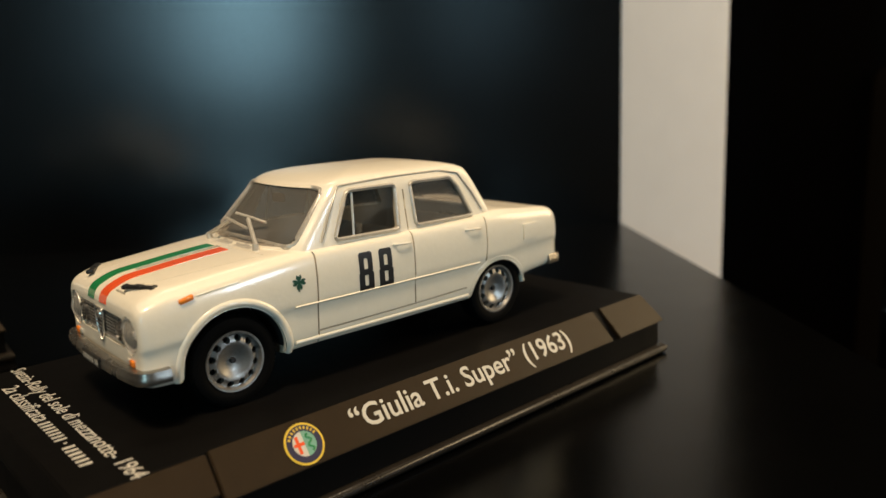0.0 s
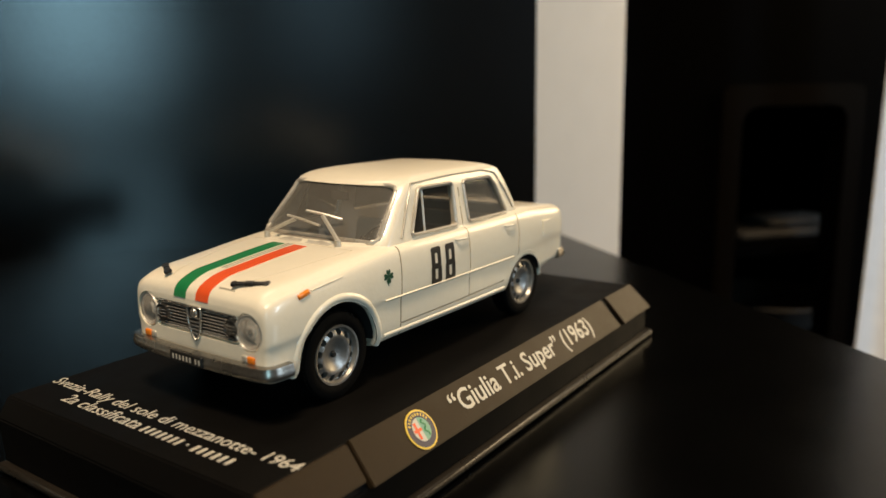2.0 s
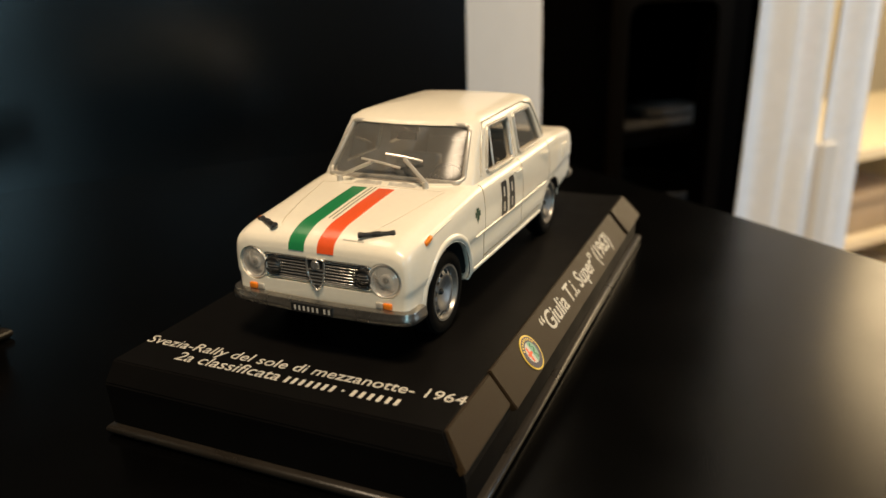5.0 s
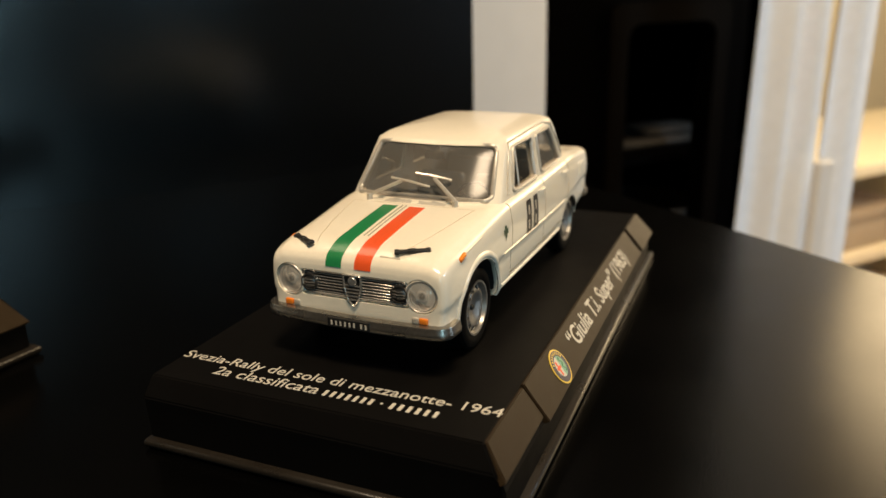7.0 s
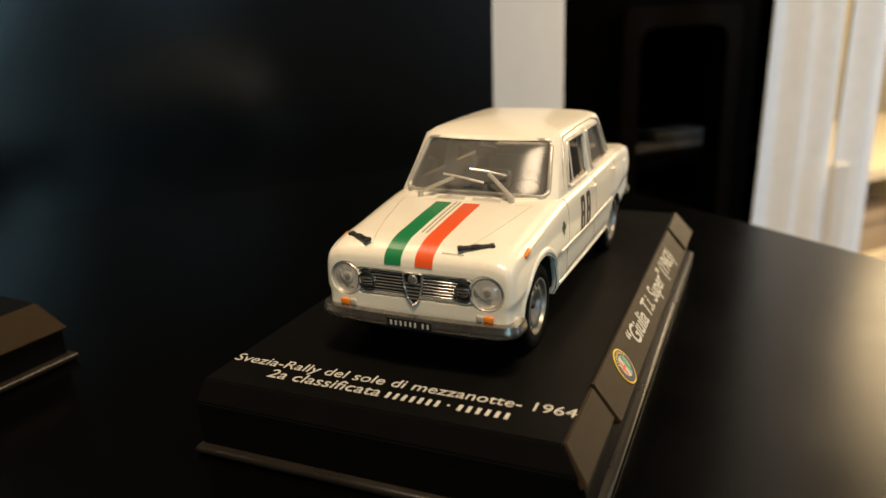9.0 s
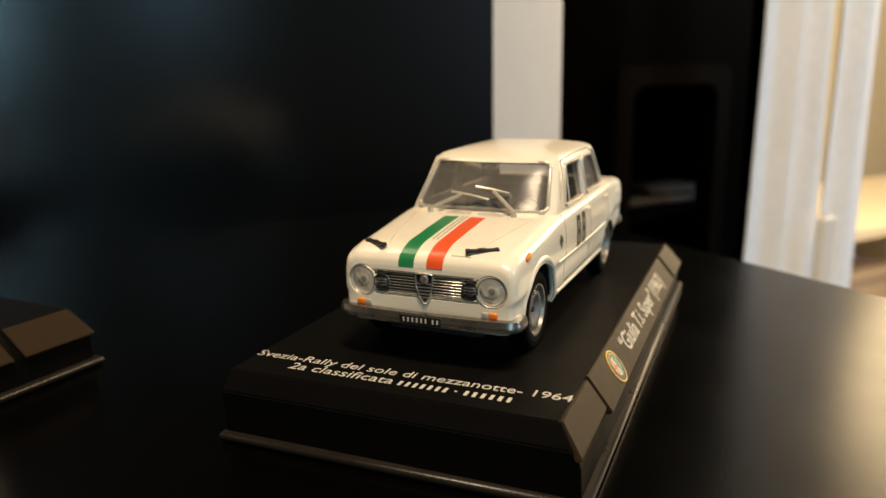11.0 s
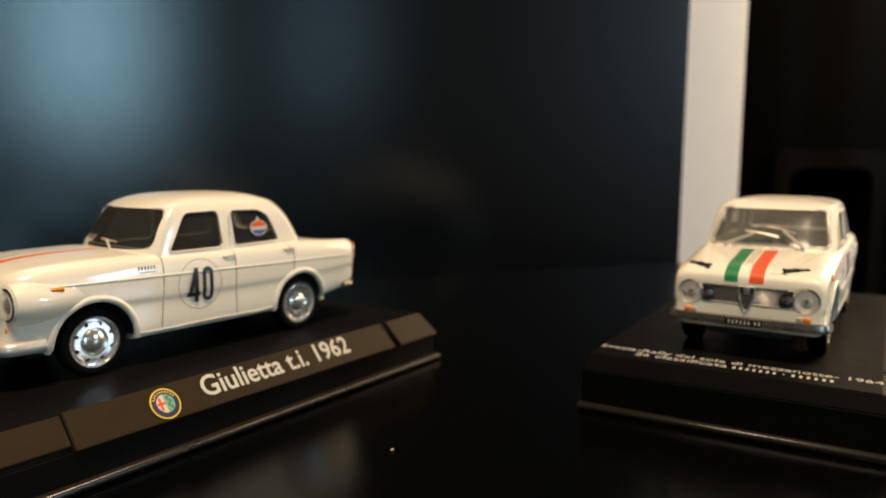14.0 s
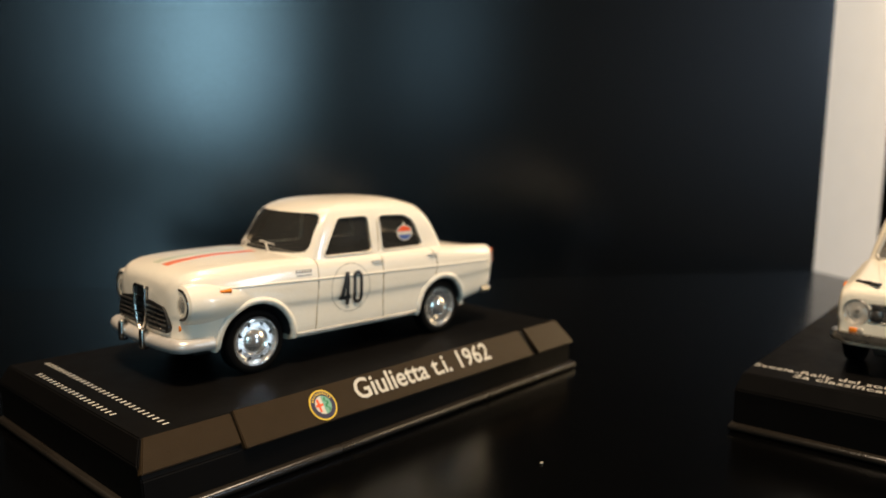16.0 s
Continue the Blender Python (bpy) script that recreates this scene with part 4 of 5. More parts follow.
    part("windscreen", glazing(rings, lambda x, y, z: x < 24 and abs(y) < 14.6 and 22.9 < z < 32.8), PANE, car, "clear windscreen", 60).visible_shadow = False
    part("rear_window", glazing(rings, lambda x, y, z: x > 50 and abs(y) < 13.4 and 23.4 < z < 32.2), PANE, car, "clear rear window", 60).visible_shadow = False
    for s in (-1, 1):
        for a, b in ((18, 35.4), (37.4, 54.4)):
            part("side_window", glazing(rings, lambda x, y, z: a < x < b and y * s > 9 and 23.0 < z < 32.4), CLEARPANE if a < 20 else PANE, car, "clear side window", 60).visible_shadow = False
        for w in (front_win, rear_win):
            part("window_trim", frame_of(w, rings, s, 0.40), GREYTRIM, car, "grey window surround", 60)
        part("vent_bar", tube([on_cabin(rings, 24.2, 23.6, s, -0.1), on_cabin(rings, 25.2, 31.4, s, -0.1)], 0.22, 6), GREYTRIM, car, "grey quarterlight bar", 60)
        part("gutter", tube([on_cabin(rings, x, z, s, 0.1) for x, z in ((17.4, 23.7), (19.8, 28.2), (22.6, 32.7), (33, 33.1), (46, 33.1), (50.8, 32.2), (53.8, 28.2), (56.0, 24.4))], 0.2, 6), GREYTRIM, car, "grey roof gutter", 60)
        # raised moulding along the doors
        pts = [skin.side(x, 14.05, s)[0] for x in np.linspace(10.6, 53.0, 24)]
        part("side_moulding", tube(pts, 0.30, 6, flat=0.7), CREAM, car, "cream pressed side moulding", 60)
        pts = [skin.side(x, 7.9, s)[0] for x in np.linspace(10.4, 50, 20)]
        part("sill", tube([p - Vector((0, s * 0.25, 0)) for p in pts], 0.5, 8), CREAM, car, "cream pressed sill", 60)
        for x in (31.6, 49.6):
            p = skin.side(x, 21.2, s)[0]
            part("door_handle", tube([p + Vector((0, s * -0.1, 0)), p + Vector((0.5, s * 0.55, 0)), p + Vector((2.2, s * 0.6, 0.0)), p + Vector((3.6, s * 0.45, -0.1)), p + Vector((3.8, s * -0.1, -0.2))], 0.24, 6), CREAM, car, "cream door handle", 60)
        # side repeater on the wing
        p, n = skin.side(-7.2, 19.1, s)
        b = box(-1.2, 1.2, -0.4, 0.4, -0.42, 0.42, 0.25, 2)
        b.transform(Matrix.Translation(p) @ Matrix.Rotation(radians(-14), 4, "Y"))
        part("side_repeater", b, ORANGE, car, "orange side repeater", 50)
        pts = [skin.side(x, 19.3 + (x + 6) * 0.12, s)[0] for x in np.linspace(-5.6, 1.2, 8)]
        part("wing_crease", tube(pts, 0.16, 6), CREAM, car, "", 60)
        # headlamps
        lamp = Matrix.Translation((-13.9, s * 12.45, 14.3)) @ Matrix.Rotation(radians(s * -5), 4, "Z") @ Matrix.Diagonal((1.5, 1.16, 1.16, 1.0))
        b = lathe([(2.2, -0.30), (2.42, -0.45), (2.55, -0.25), (2.6, 0.8), (2.1, 0.8), (2.05, -0.1), (2.2, -0.30)], 36, "x")
        b.transform(lamp)
        ring_ob = part("headlamp", b, CREAM, car, "round headlamp with cream rim", 40)
        b = lathe([(0, 0.05), (0.5, 0.0), (0.55, -0.35), (0.8, -0.35), (0.9, -0.05), (2.05, -0.45), (2.05, 0.7), (0, 0.7)], 32, "x")
        b.transform(lamp)
        part("reflector", b, REFLECTOR, ring_ob, "silver reflector", 40)
        b = tube([(-0.40, 2.32 * math.cos(a), 2.32 * math.sin(a)) for a in np.linspace(0, 2 * math.pi, 32, endpoint=False)], 0.12, 6, closed=True)
        b.transform(lamp)
        part("bezel", b, REFLECTOR, ring_ob, "thin pale bezel", 60)
        b = lathe([(0, -0.5), (0.34, -0.42), (0.42, -0.1), (0, -0.1)], 16, "x")
        b.transform(lamp)
        part("bulb", b, DARK, ring_ob, "dark bulb", 50)
        b = lathe([(0, -1.15), (0.9, -1.0), (1.7, -0.72), (2.15, -0.45), (2.1, -0.3), (1.6, -0.52), (0.8, -0.8), (0, -0.95)], 32, "x")
        b.transform(lamp)
        part("lens", b, LENS, ring_ob, "clear lens", 60).visible_shadow = False
        lamp = Matrix.Translation((-14.45, s * 8.6, 14.3))
        b = lathe([(0, -0.62), (0.6, -0.54), (1.05, -0.36), (1.22, -0.2), (1.32, -0.5), (1.52, -0.45), (1.58, 0.6), (0, 0.6)], 28, "x")
        b.transform(lamp)
        aux = part("driving_lamp", b, DARKCHROME, car, "small round driving lamp", 40)
        for k in (-1, 0, 1):
            h = 1.3 * math.sqrt(1 - (k * 0.4) ** 2)
            b = tube([Vector((-0.42, -h, k * 0.5)), Vector((-0.68 + 0.12 * abs(k), 0, k * 0.5)), Vector((-0.42, h, k * 0.5))], 0.06, 5)
            b.transform(lamp)
            part("guard_bar", b, SILVER, aux, "", 60)
        # bonnet strap
        bm = box(-0.5, 0.5, -0.75, 0.75, 0, 0.75, 0.2, 2)
        merge(bm, box(-0.5, 0.5, -2.9, -0.5, 0.05, 0.65, 0.25, 2))
        merge(bm, box(-0.46, 0.46, 0.5, 2.7, 0.05, 0.65, 0.25, 2))
        merge(bm, box(-0.65, 0.65, -3.1, -2.2, 0.0, 0.7, 0.25, 2))
        merge(bm, box(-0.6, 0.6, 2.0, 2.9, 0.0, 0.7, 0.25, 2))
        p, n = skin.top(-11.4, 11.3 if s > 0 else -9.6)
        bm.transform(Matrix.Translation(p - Vector((0, 0, 0.1))) @ Matrix.Rotation(radians(s * -30), 4, "Z") @ Matrix.Rotation(radians(-10), 4, "Y"))
        part("bonnet_strap", bm, BLACKPRINT, car, "black bonnet catch", 40)
        # front indicator
        b = box(-0.5, 0.5, -0.8, 0.8, -0.52, 0.52, 0.2, 2)
        b.transform(Matrix.Translation((-14.55, s * 12.9, 10.2)))
        part("indicator", b, ORANGE, car, "orange front indicator", 50)
        b = box(-0.35, 0.35, -0.6, 0.6, -0.48, 0.48, 0.15, 2)
        b.transform(Matrix.Translation((-14.6, s * 11.4, 10.2)))
        part("sidelight", b, GREYTRIM, car, "", 50)
        # tail lamp and rear bumper end
        b = box(-0.5, 0.5, -1.6, 1.6, -1.5, 1.5, 0.4, 2)
        b.transform(Matrix.Translation((78.7, s * 11.0, 15.0)))
        part("tail_lamp", b, TAILRED, car, "red tail lamp", 50)
    # grille
    g = part("grille", prism(rounded([(-9.9, 12.4), (9.9, 12.4), (10.0, 16.4), (-10.0, 16.4)], 0.8), "x", -14.15, -13.7), DARK, car, "dark grille with silver bars and a shield", 40)
    for i in range(7):
        z = 12.78 + i * 0.53
        part("grille_bar", box(-14.5, -14.1, -9.7, 9.7, z - 0.10, z + 0.10, 0.04, 1), SILVER, g, "silver bar", 40)
    part("grille_frame", tube([(-14.45, y, z) for y, z in rounded([(-9.9, 12.4), (9.9, 12.4), (10.0, 16.4), (-10.0, 16.4)], 0.8)], 0.22, 6, closed=True), SILVER, g, "chrome surround", 60)
    shield = [(-1.65, 16.5), (1.65, 16.5), (1.6, 14.4), (1.0, 12.2), (0, 10.9), (-1.0, 12.2), (-1.6, 14.4)]
    part("shield", tube([(-14.85, y, z) for y, z in rounded(shield, 0.4, 3)], 0.21, 6, closed=True), SILVER, g, "chrome shield outline", 60)
    part("shield_field", prism([(y * 0.85, z) for y, z in shield], "x", -14.75, -14.45), DARK, g, "", 40)
    for i in range(5):
        z = 12.2 + i * 0.62
        w = 1.5 * min(1, 0.45 + (z - 10.6) * 0.16)
        part("shield_bar", box(-14.95, -14.75, -w, w, z - 0.12, z + 0.12), SILVER, g, "", 0)
    b = lathe([(0, -0.2), (0.7, -0.15), (0.85, 0.1), (0, 0.1)], 24, "x")
    b.transform(Matrix.Translation((-14.95, 0, 15.5)))
    part("nose_badge", b, SILVER, g, "small round nose badge", 40)
    # bumpers
    def bumper(x, sgn, z, w, wrap):
        line = [(x + sgn * -wrap, -w), (x + sgn * -2.2, -w + 0.2), (x + sgn * -0.75, -w + 1.3), (x, -w * 0.6), (x + sgn * 0.35, 0), (x, w * 0.6), (x + sgn * -0.75, w - 1.3), (x + sgn * -2.2, w - 0.2), (x + sgn * -wrap, w)]
        P = pchip(np.array(line), 41)
        prof = [(0, -1.25), (0.42, -1.15), (0.58, -0.9), (0.64, -0.1), (0.5, 0.1), (0.5, 0.5), (0.36, 0.82), (-0.3, 0.95), (-0.9, 0.9), (-0.9, -1.1)]
        G = []
        for i, (a, c) in enumerate(P):
            d = Vector((*(P[min(i + 1, 40)] - P[max(i - 1, 0)]), 0)).normalized()
            n = Vector((d.y, -d.x, 0))
            if n.dot(Vector((sgn, math.copysign(0.4, c), 0))) < 0:
                n = -n
            G.append([(a + n.x * o, c + n.y * o, z + h) for o, h in prof])
        return grid_mesh(np.array(G), wrap=True)
    fb = part("front_bumper", bumper(-15.9, -1, 8.75, 17.3, 5.0), PEWTER, car, "dull grey chrome front bumper", 40)
    plate = part("number_plate", box(-17.1, -16.3, -4.0, 4.0, 7.75, 9.45, 0.12, 1), BLACKPRINT, fb, "black number plate with plain white bars", 30)
    part("rear_bumper", bumper(80.0, 1, 10.9, 16.2, 5.0), PEWTER, car, "dull grey chrome rear bumper", 40)
    for i in range(8):
        y = 3.1 - i * 0.86 - (0.5 if i > 5 else 0)
        part("printed_bar", box(-17.17, -17.08, y - 0.16, y + 0.16, 8.2, 9.0), WHITEPRINT, plate, "", 0)
    # printed stripes on the bonnet
    def stripe(y0, y1, mat, name, x0=-14.69, x1=6.4, label=""):
        part(name, drape([[(x0, y0), (x1, y0), (x1, y1), (x0, y1)]], skin.top, 0.09, (90, 3)), mat, car, label, 60)
    stripe(2.1, 5.1, GREEN, "green_stripe", label="green printed bonnet stripe")
    stripe(-3.5, -0.4, RED, "red_stripe", label="red printed bonnet stripe")
    stripe(1.15, 1.35, GREYPRINT, "thin_stripe", -8, 6.8)
    stripe(0.35, 0.55, GREYPRINT, "thin_stripe", -8, 6.8)
    for i in range(9):
        y = -4.6 - i * 0.42
        part("printed_bar", drape([[(-13.3, y), (-13.0, y), (-13.0, y - 0.26), (-13.3, y - 0.26)]], skin.top, 0.05, (1, 1)), GREYPRINT, car, "", 0)
    # cowl vents
    for y0 in (-6.5, 0.6):
        part("cowl_vent", drape([[(8.5, y0), (9.7, y0), (9.7, y0 + 5.6), (8.5, y0 + 5.6)]], skin.top, 0.04, (4, 8)), GREYTRIM, car, "grey cowl vent", 30)
    # start number and clover
    for s in (-1, 1):
        find = lambda a, b, s=s: skin.side(a, b, s)
        for x0 in (23.5, 27.85):
            part("start_digit", print_shape(eight(x0, 13.9, 3.15, 7.1, 1.12), x0, x0 + 3.15, 13.9, 21.0, 24, 52, find), BLACKPRINT, car, "black printed start number digit 8", 0)

        def clover(x, z):
            x, z = (x - 11.6) / 0.84, (z - 18.2) / 0.84
            if abs(x - 0.05 - 0.1 * z) < 0.14 and -1.9 < z < 0:
                return True
            for k in range(4):
                a = k * math.pi / 2
                u, v = x * math.cos(a) + z * math.sin(a), -x * math.sin(a) + z * math.cos(a)
                if 0 < u < 1.45 and abs(v) < 0.16 + 0.62 * math.sin(min(1, u / 1.45) * 2.6) ** 1.0 * (0.35 + 0.65 * u / 1.45) and u < 1.45 - 0.22 * (abs(v) < 0.18):
                    return True
            return False
        part("clover", print_shape(clover, 9.9, 13.3, 16.1, 19.8, 40, 44, find), DARKGREEN, car, "dark green printed clover", 0)
        part("fuel_flap", drape([[(66.2, 16.7), (70.6, 16.7), (70.6, 19.9), (66.2, 19.9)]], find, 0.28, (4, 4)), CREAM, car, "square cream filler flap", 30) if s < 0 else None
    # wipers
    def wiper(px, py, elbow, b0, b1):
        bm = tube([px_ for px_ in (Vector((px, py, 22.7)), Vector((px + 0.1, py, 23.8)), Vector(elbow))], 0.40, 6)
        merge(bm, tube([Vector(b0), (Vector(b0) + Vector(b1)) / 2 + Vector((-0.25, 0, 0.2)), Vector(b1)], 0.26, 6))
        merge(bm, lathe([(0, 1.0), (0.55, 0.9), (0.62, -0.6), (0, -0.6)], 14, "z"), Matrix.Translation((px, py, 23.1)))
        return bm
    part("wiper", wiper(9.0, -8.5, (10.6, -3.6, 27.6), (10.2, 0.0, 28.4), (12.6, -6.3, 26.9)), GREYTRIM, car, "grey wiper", 50)
    part("wiper", wiper(9.1, 9.6, (10.4, 3.2, 26.6), (10.6, 5.4, 27.1), (10.7, -2.6, 25.8)), GREYTRIM, car, "grey wiper", 50)
    for name, poly, end in (("screen_trim", spec["windscreen"], -1), ("rear_screen_trim", spec["rear_window"], 1)):
        part(name, tube([on_screen(rings, y, z, end, 0.0) for y, z in rounded(poly, 1.4, 5)], 0.48, 6, closed=True), GREYTRIM, car, "grey rubber round the glass", 60)
    # pressed lips round the wheel arches
    for x, z, r in spec["arches"]:
        for s in (-1, 1):
            a0 = 0.05 if z > 6 else 0.35
            pts = []
            for a in np.linspace(a0 - 0.15, math.pi - a0 + 0.15, 26):
                p = skin.side(x + (r + 0.75) * math.cos(a), z + (r + 0.75) * math.sin(a), s)[0]
                pts.append(p - Vector((0, s * 0.55, 0)))
            part("arch_lip", tube(pts, 0.85 if z > 6 else 0.62, 12), CREAM, car, "cream wheel arch lip", 60)
    # cabin
    part("cabin_floor", box(14, 57, -14.2, 14.2, 9.6, 10.4), CABINDARK, car, "", 0)
    dash = box(13.6, 17.5, -14.0, 14.0, 16.5, 21.6, 0.8, 2)
    part("dashboard", dash, INTERIOR, car, "grey dashboard", 40)
    for y in (-6.8, 6.8):
        part("front_seat", seat(25, y, 11, 10.5, 35.0), INTERIOR, car, "grey front seat", 40)
    part("rear_seat", seat(42, 0, 11, 25, 52.0), INTERIOR, car, "grey rear bench", 40)
    st = tube([(0, 3.9 * math.cos(a), 3.9 * math.sin(a)) for a in np.linspace(0, 2 * math.pi, 28, endpoint=False)], 0.28, 6, closed=True)
    for a in (0.3, math.pi - 0.3, -math.pi / 2):
        merge(st, tube([(0, 0, 0), (0, 3.8 * math.cos(a), 3.8 * math.sin(a))], 0.22, 6))
    merge(st, tube([(0, 0, 0), (-5, 0, 0)], 0.45, 8))
    st.transform(Matrix.Translation((21.5, -6.8, 20.6)) @ Matrix.Rotation(radians(28), 4, "Y"))
    part("steering_wheel", st, CABINDARK, car, "dark steering wheel", 50)
    part("rear_mirror", box(18.6, 19.1, -2.1, 2.1, 29.3, 31.0, 0.25, 2), CABINDARK, car, "small dark mirror", 40)
    for x in (-0.2, 58.6):
        for s in (-1, 1):
            wheel(car, x, s * 14.3, 7.4, s, 7.35, 4.3, 4.8, "slots")
    part("underside", box(-11, 74, -9.4, 9.4, 4.2, 7.4, 0.8, 2), CABINDARK, car, "black plastic underside", 30)
    return car


build_rally_saloon(Matrix.Translation((0.0440, 0.1103, 0.01361)))


def wing_pod(s):
    """The round front of a wing, in which the headlamp sits."""
    bm = lathe([(0, -15.0), (3.4, -15.0), (3.95, -14.6), (4.4, -12.8), (4.55, -10.0), (4.2, -5.0), (3.1, 1.0), (1.6, 5.0), (0, 7.0)], 40, "x")
    bm.transform(Matrix.Translation((-1.0, s * 13.8, 16.9)) @ Matrix.Rotation(radians(s * -1.5), 4, "Z"))
    return bm


def build_touring_saloon(matrix):
    rings = [(22.8, 9.2, 5.2, 63.4, 5.4, 15.7, 14.6), (24.6, 10.0, 5.0, 62.4, 5.2, 15.4, 14.3), (28.8, 12.3, 4.6, 59.9, 5.0, 14.7, 13.7),
             (32.2, 14.8, 4.2, 57.0, 4.8, 13.8, 12.9), (34.0, 17.0, 3.8, 54.4, 4.6, 12.9, 12.1), (35.1, 20.0, 3.4, 50.8, 4.2, 11.7, 10.8)]
    front_win = [(17.9, 23.9), (23.0, 32.4), (32.4, 32.5), (32.8, 23.8)]
    rear_win = [(35.9, 23.8), (35.7, 32.4), (44.9, 32.1), (47.5, 30.6), (50.4, 23.9)]
    spec = dict(
        stations=[(-17.4, 10.2, 8.4, 9.2, 16.9, 7.8, 18.4), (-17.0, 9.0, 11.0, 11.8, 19.4, 10.4, 20.6), (-15.9, 7.8, 13.2, 14.1, 21.3, 12.6, 22.2), (-13.8, 7.0, 15.0, 16.0, 22.5, 14.0, 23.3),
                  (-9.5, 6.4, 16.0, 17.0, 23.2, 14.8, 24.1), (0, 6.0, 16.7, 17.4, 23.5, 15.3, 24.7), (9, 6.0, 16.95, 17.5, 23.6, 15.7, 24.7), (16, 6.0, 17.05, 17.6, 23.3, 16.0, 24.0),
                  (30, 6.0, 17.05, 17.6, 23.1, 16.0, 23.5), (48, 6.2, 16.95, 17.5, 23.1, 15.9, 23.5), (58, 6.6, 16.7, 17.3, 22.9, 15.6, 23.3), (66, 7.6, 15.8, 16.9, 22.6, 15.2, 22.5),
                  (73, 8.6, 15.2, 16.3, 22.3, 14.6, 21.5), (76.4, 9.4, 14.4, 15.5, 21.9, 13.8, 20.7), (77.6, 10.4, 13.4, 14.4, 20.8, 12.8, 19.5)],
        crown=(0.30, 0.66, 0.93), pods=[wing_pod(-1), wing_pod(1)],
        rings=rings, side_windows=[front_win, rear_win],
        windscreen=[(-14.3, 24.7), (14.3, 24.7), (12.8, 33.4), (-12.8, 33.4)], screen_x=(4, 26), window_round=1.5, screen_round=2.4,
        rear_window=[(-11.4, 24.8), (11.4, 24.8), (10.0, 32.4), (-10.0, 32.4)], rear_x=(50, 72),
        arches=[(0, 7.1, 8.5), (55.5, 7.0, 8.1)],
        side_lines=[[(15.6, 23.4), (15.2, 15), (14.6, 7.0)], [(35.1, 30.8), (34.8, 23.6), (34.6, 16), (34.8, 7.0)], [(51.6, 23.6), (53.2, 19.6), (52.6, 15.4)]],
        top_lines=[[(-10.0, -9.0), (-2, -11.4), (10.0, -12.6)], [(-10.0, 9.0), (-2, 11.4), (10.0, 12.6)], [(10.0, -12.6), (9.2, 0), (10.0, 12.6)],
                   [(60.5, -11.6), (67, -11.2), (73, -10.4)], [(60.5, 11.6), (67, 11.2), (73, 10.4)]],
    )
    car = thing("toy_car", matrix, "ivory model touring saloon with red stripe and number 40", "model car", "model cars")
    bm, skin = windowed_body(spec)
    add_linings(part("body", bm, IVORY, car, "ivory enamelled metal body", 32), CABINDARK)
    part("windscreen", glazing(rings, lambda x, y, z: x < 26 and abs(y) < 14.4 and 24.2 < z < 33.8), CLEARPANE, car, "clear windscreen", 60).visible_shadow = False
    part("rear_window", glazing(rings, lambda x, y, z: x > 50 and abs(y) < 12.4 and 24.2 < z < 33.0), CLEARPANE, car, "clear rear window", 60).visible_shadow = False
    for s in (-1, 1):
        for a, b in ((18.0, 34.2), (35.2, 51.2)):
            part("side_window", glazing(rings, lambda x, y, z: a < x < b and y * s > 9 and 23.8 < z < 33.6), CLEARPANE, car, "clear side window", 60).visible_shadow = False
        for w in (front_win, rear_win):
            part("window_trim", frame_of(w, rings, s, 0.24, turn=1.5), IVORY, car, "ivory window surround", 60)
        # crease along the flank
        pts = [skin.side(x, 19.5 - 0.02 * x, s)[0] - Vector((0, s * 0.2, 0)) for x in np.linspace(-9, 74, 40)]
        part("side_moulding", tube(pts, 0.42, 8, flat=0.75), IVORY, car, "ivory side moulding", 60)
        pts = [skin.side(x, 7.3, s)[0] for x in np.linspace(9.4, 46, 20)]
        part("sill_strip", tube(pts, 0.42, 6), GREYTRIM, car, "grey sill strip", 60)
        for x in (31.4, 50.0):
            p = skin.side(x, 21.7, s)[0]
            part("door_handle", tube([p + Vector((0, s * -0.1, 0)), p + Vector((0.4, s * 0.5, 0)), p + Vector((2.4, s * 0.5, 0.1)), p + Vector((3.4, s * 0.4, 0.1))], 0.26, 6), GREYTRIM, car, "grey door handle", 60)
        # headlamps
        lamp = Matrix.Translation((-14.9, s * 14.2, 16.9)) @ Matrix.Diagonal((0.8, 1.2, 1.2, 1))
        b = lathe([(2.2, -1.35), (2.7, -1.45), (2.95, -0.9), (3.15, 2.4), (2.2, 2.4), (2.0, -0.8), (2.2, -1.35)], 36, "x")
        b.transform(lamp)
        # rim colour is dark in place of chrome mirroring dark surroundings
        rim = part("headlamp", b, DARKCHROME, car, "round headlamp with darkened chrome rim", 40)
        b = lathe([(0, -0.2), (0.5, -0.25), (2.1, -0.95), (2.1, 0.8), (0, 0.8)], 32, "x")
        b.transform(lamp)
        part("reflector", b, REFLECTOR, rim, "silver reflector", 40)
        b = lathe([(0, -2.0), (0.9, -1.85), (1.7, -1.5), (2.2, -1.15), (2.1, -1.0), (1.6, -1.3), (0.8, -1.65), (0, -1.8)], 32, "x")
        b.transform(lamp)
        part("lens", b, LENS, rim, "clear lens", 60).visible_shadow = False
        # side grilles
        g = part("side_grille", prism(rounded([(s * 2.6, 10.6), (s * 11.6, 10.8), (s * 12.2, 12.4), (s * 10.2, 16.0), (s * 2.6, 16.8)], 0.9), "x", -17.75, -15.2), DARK, car, "dark side grille", 30)
        for k in range(5):
            z = 11.4 + k * 1.0
            part("grille_bar", tube([(-17.85, s * 2.6, z), (-17.85, s * 6, z), (-17.8, s * (11.4 - 0.4 * abs(k - 1.2)), z)], 0.22, 6), PEWTER, g, "chrome bar", 60)
        b = lathe([(0, -0.6), (0.8, -0.5), (1.05, 0.1), (1.05, 0.8), (0, 0.8)], 24, "x")
        b.transform(Matrix.Translation((-15.6, s * 13.0, 12.0)))
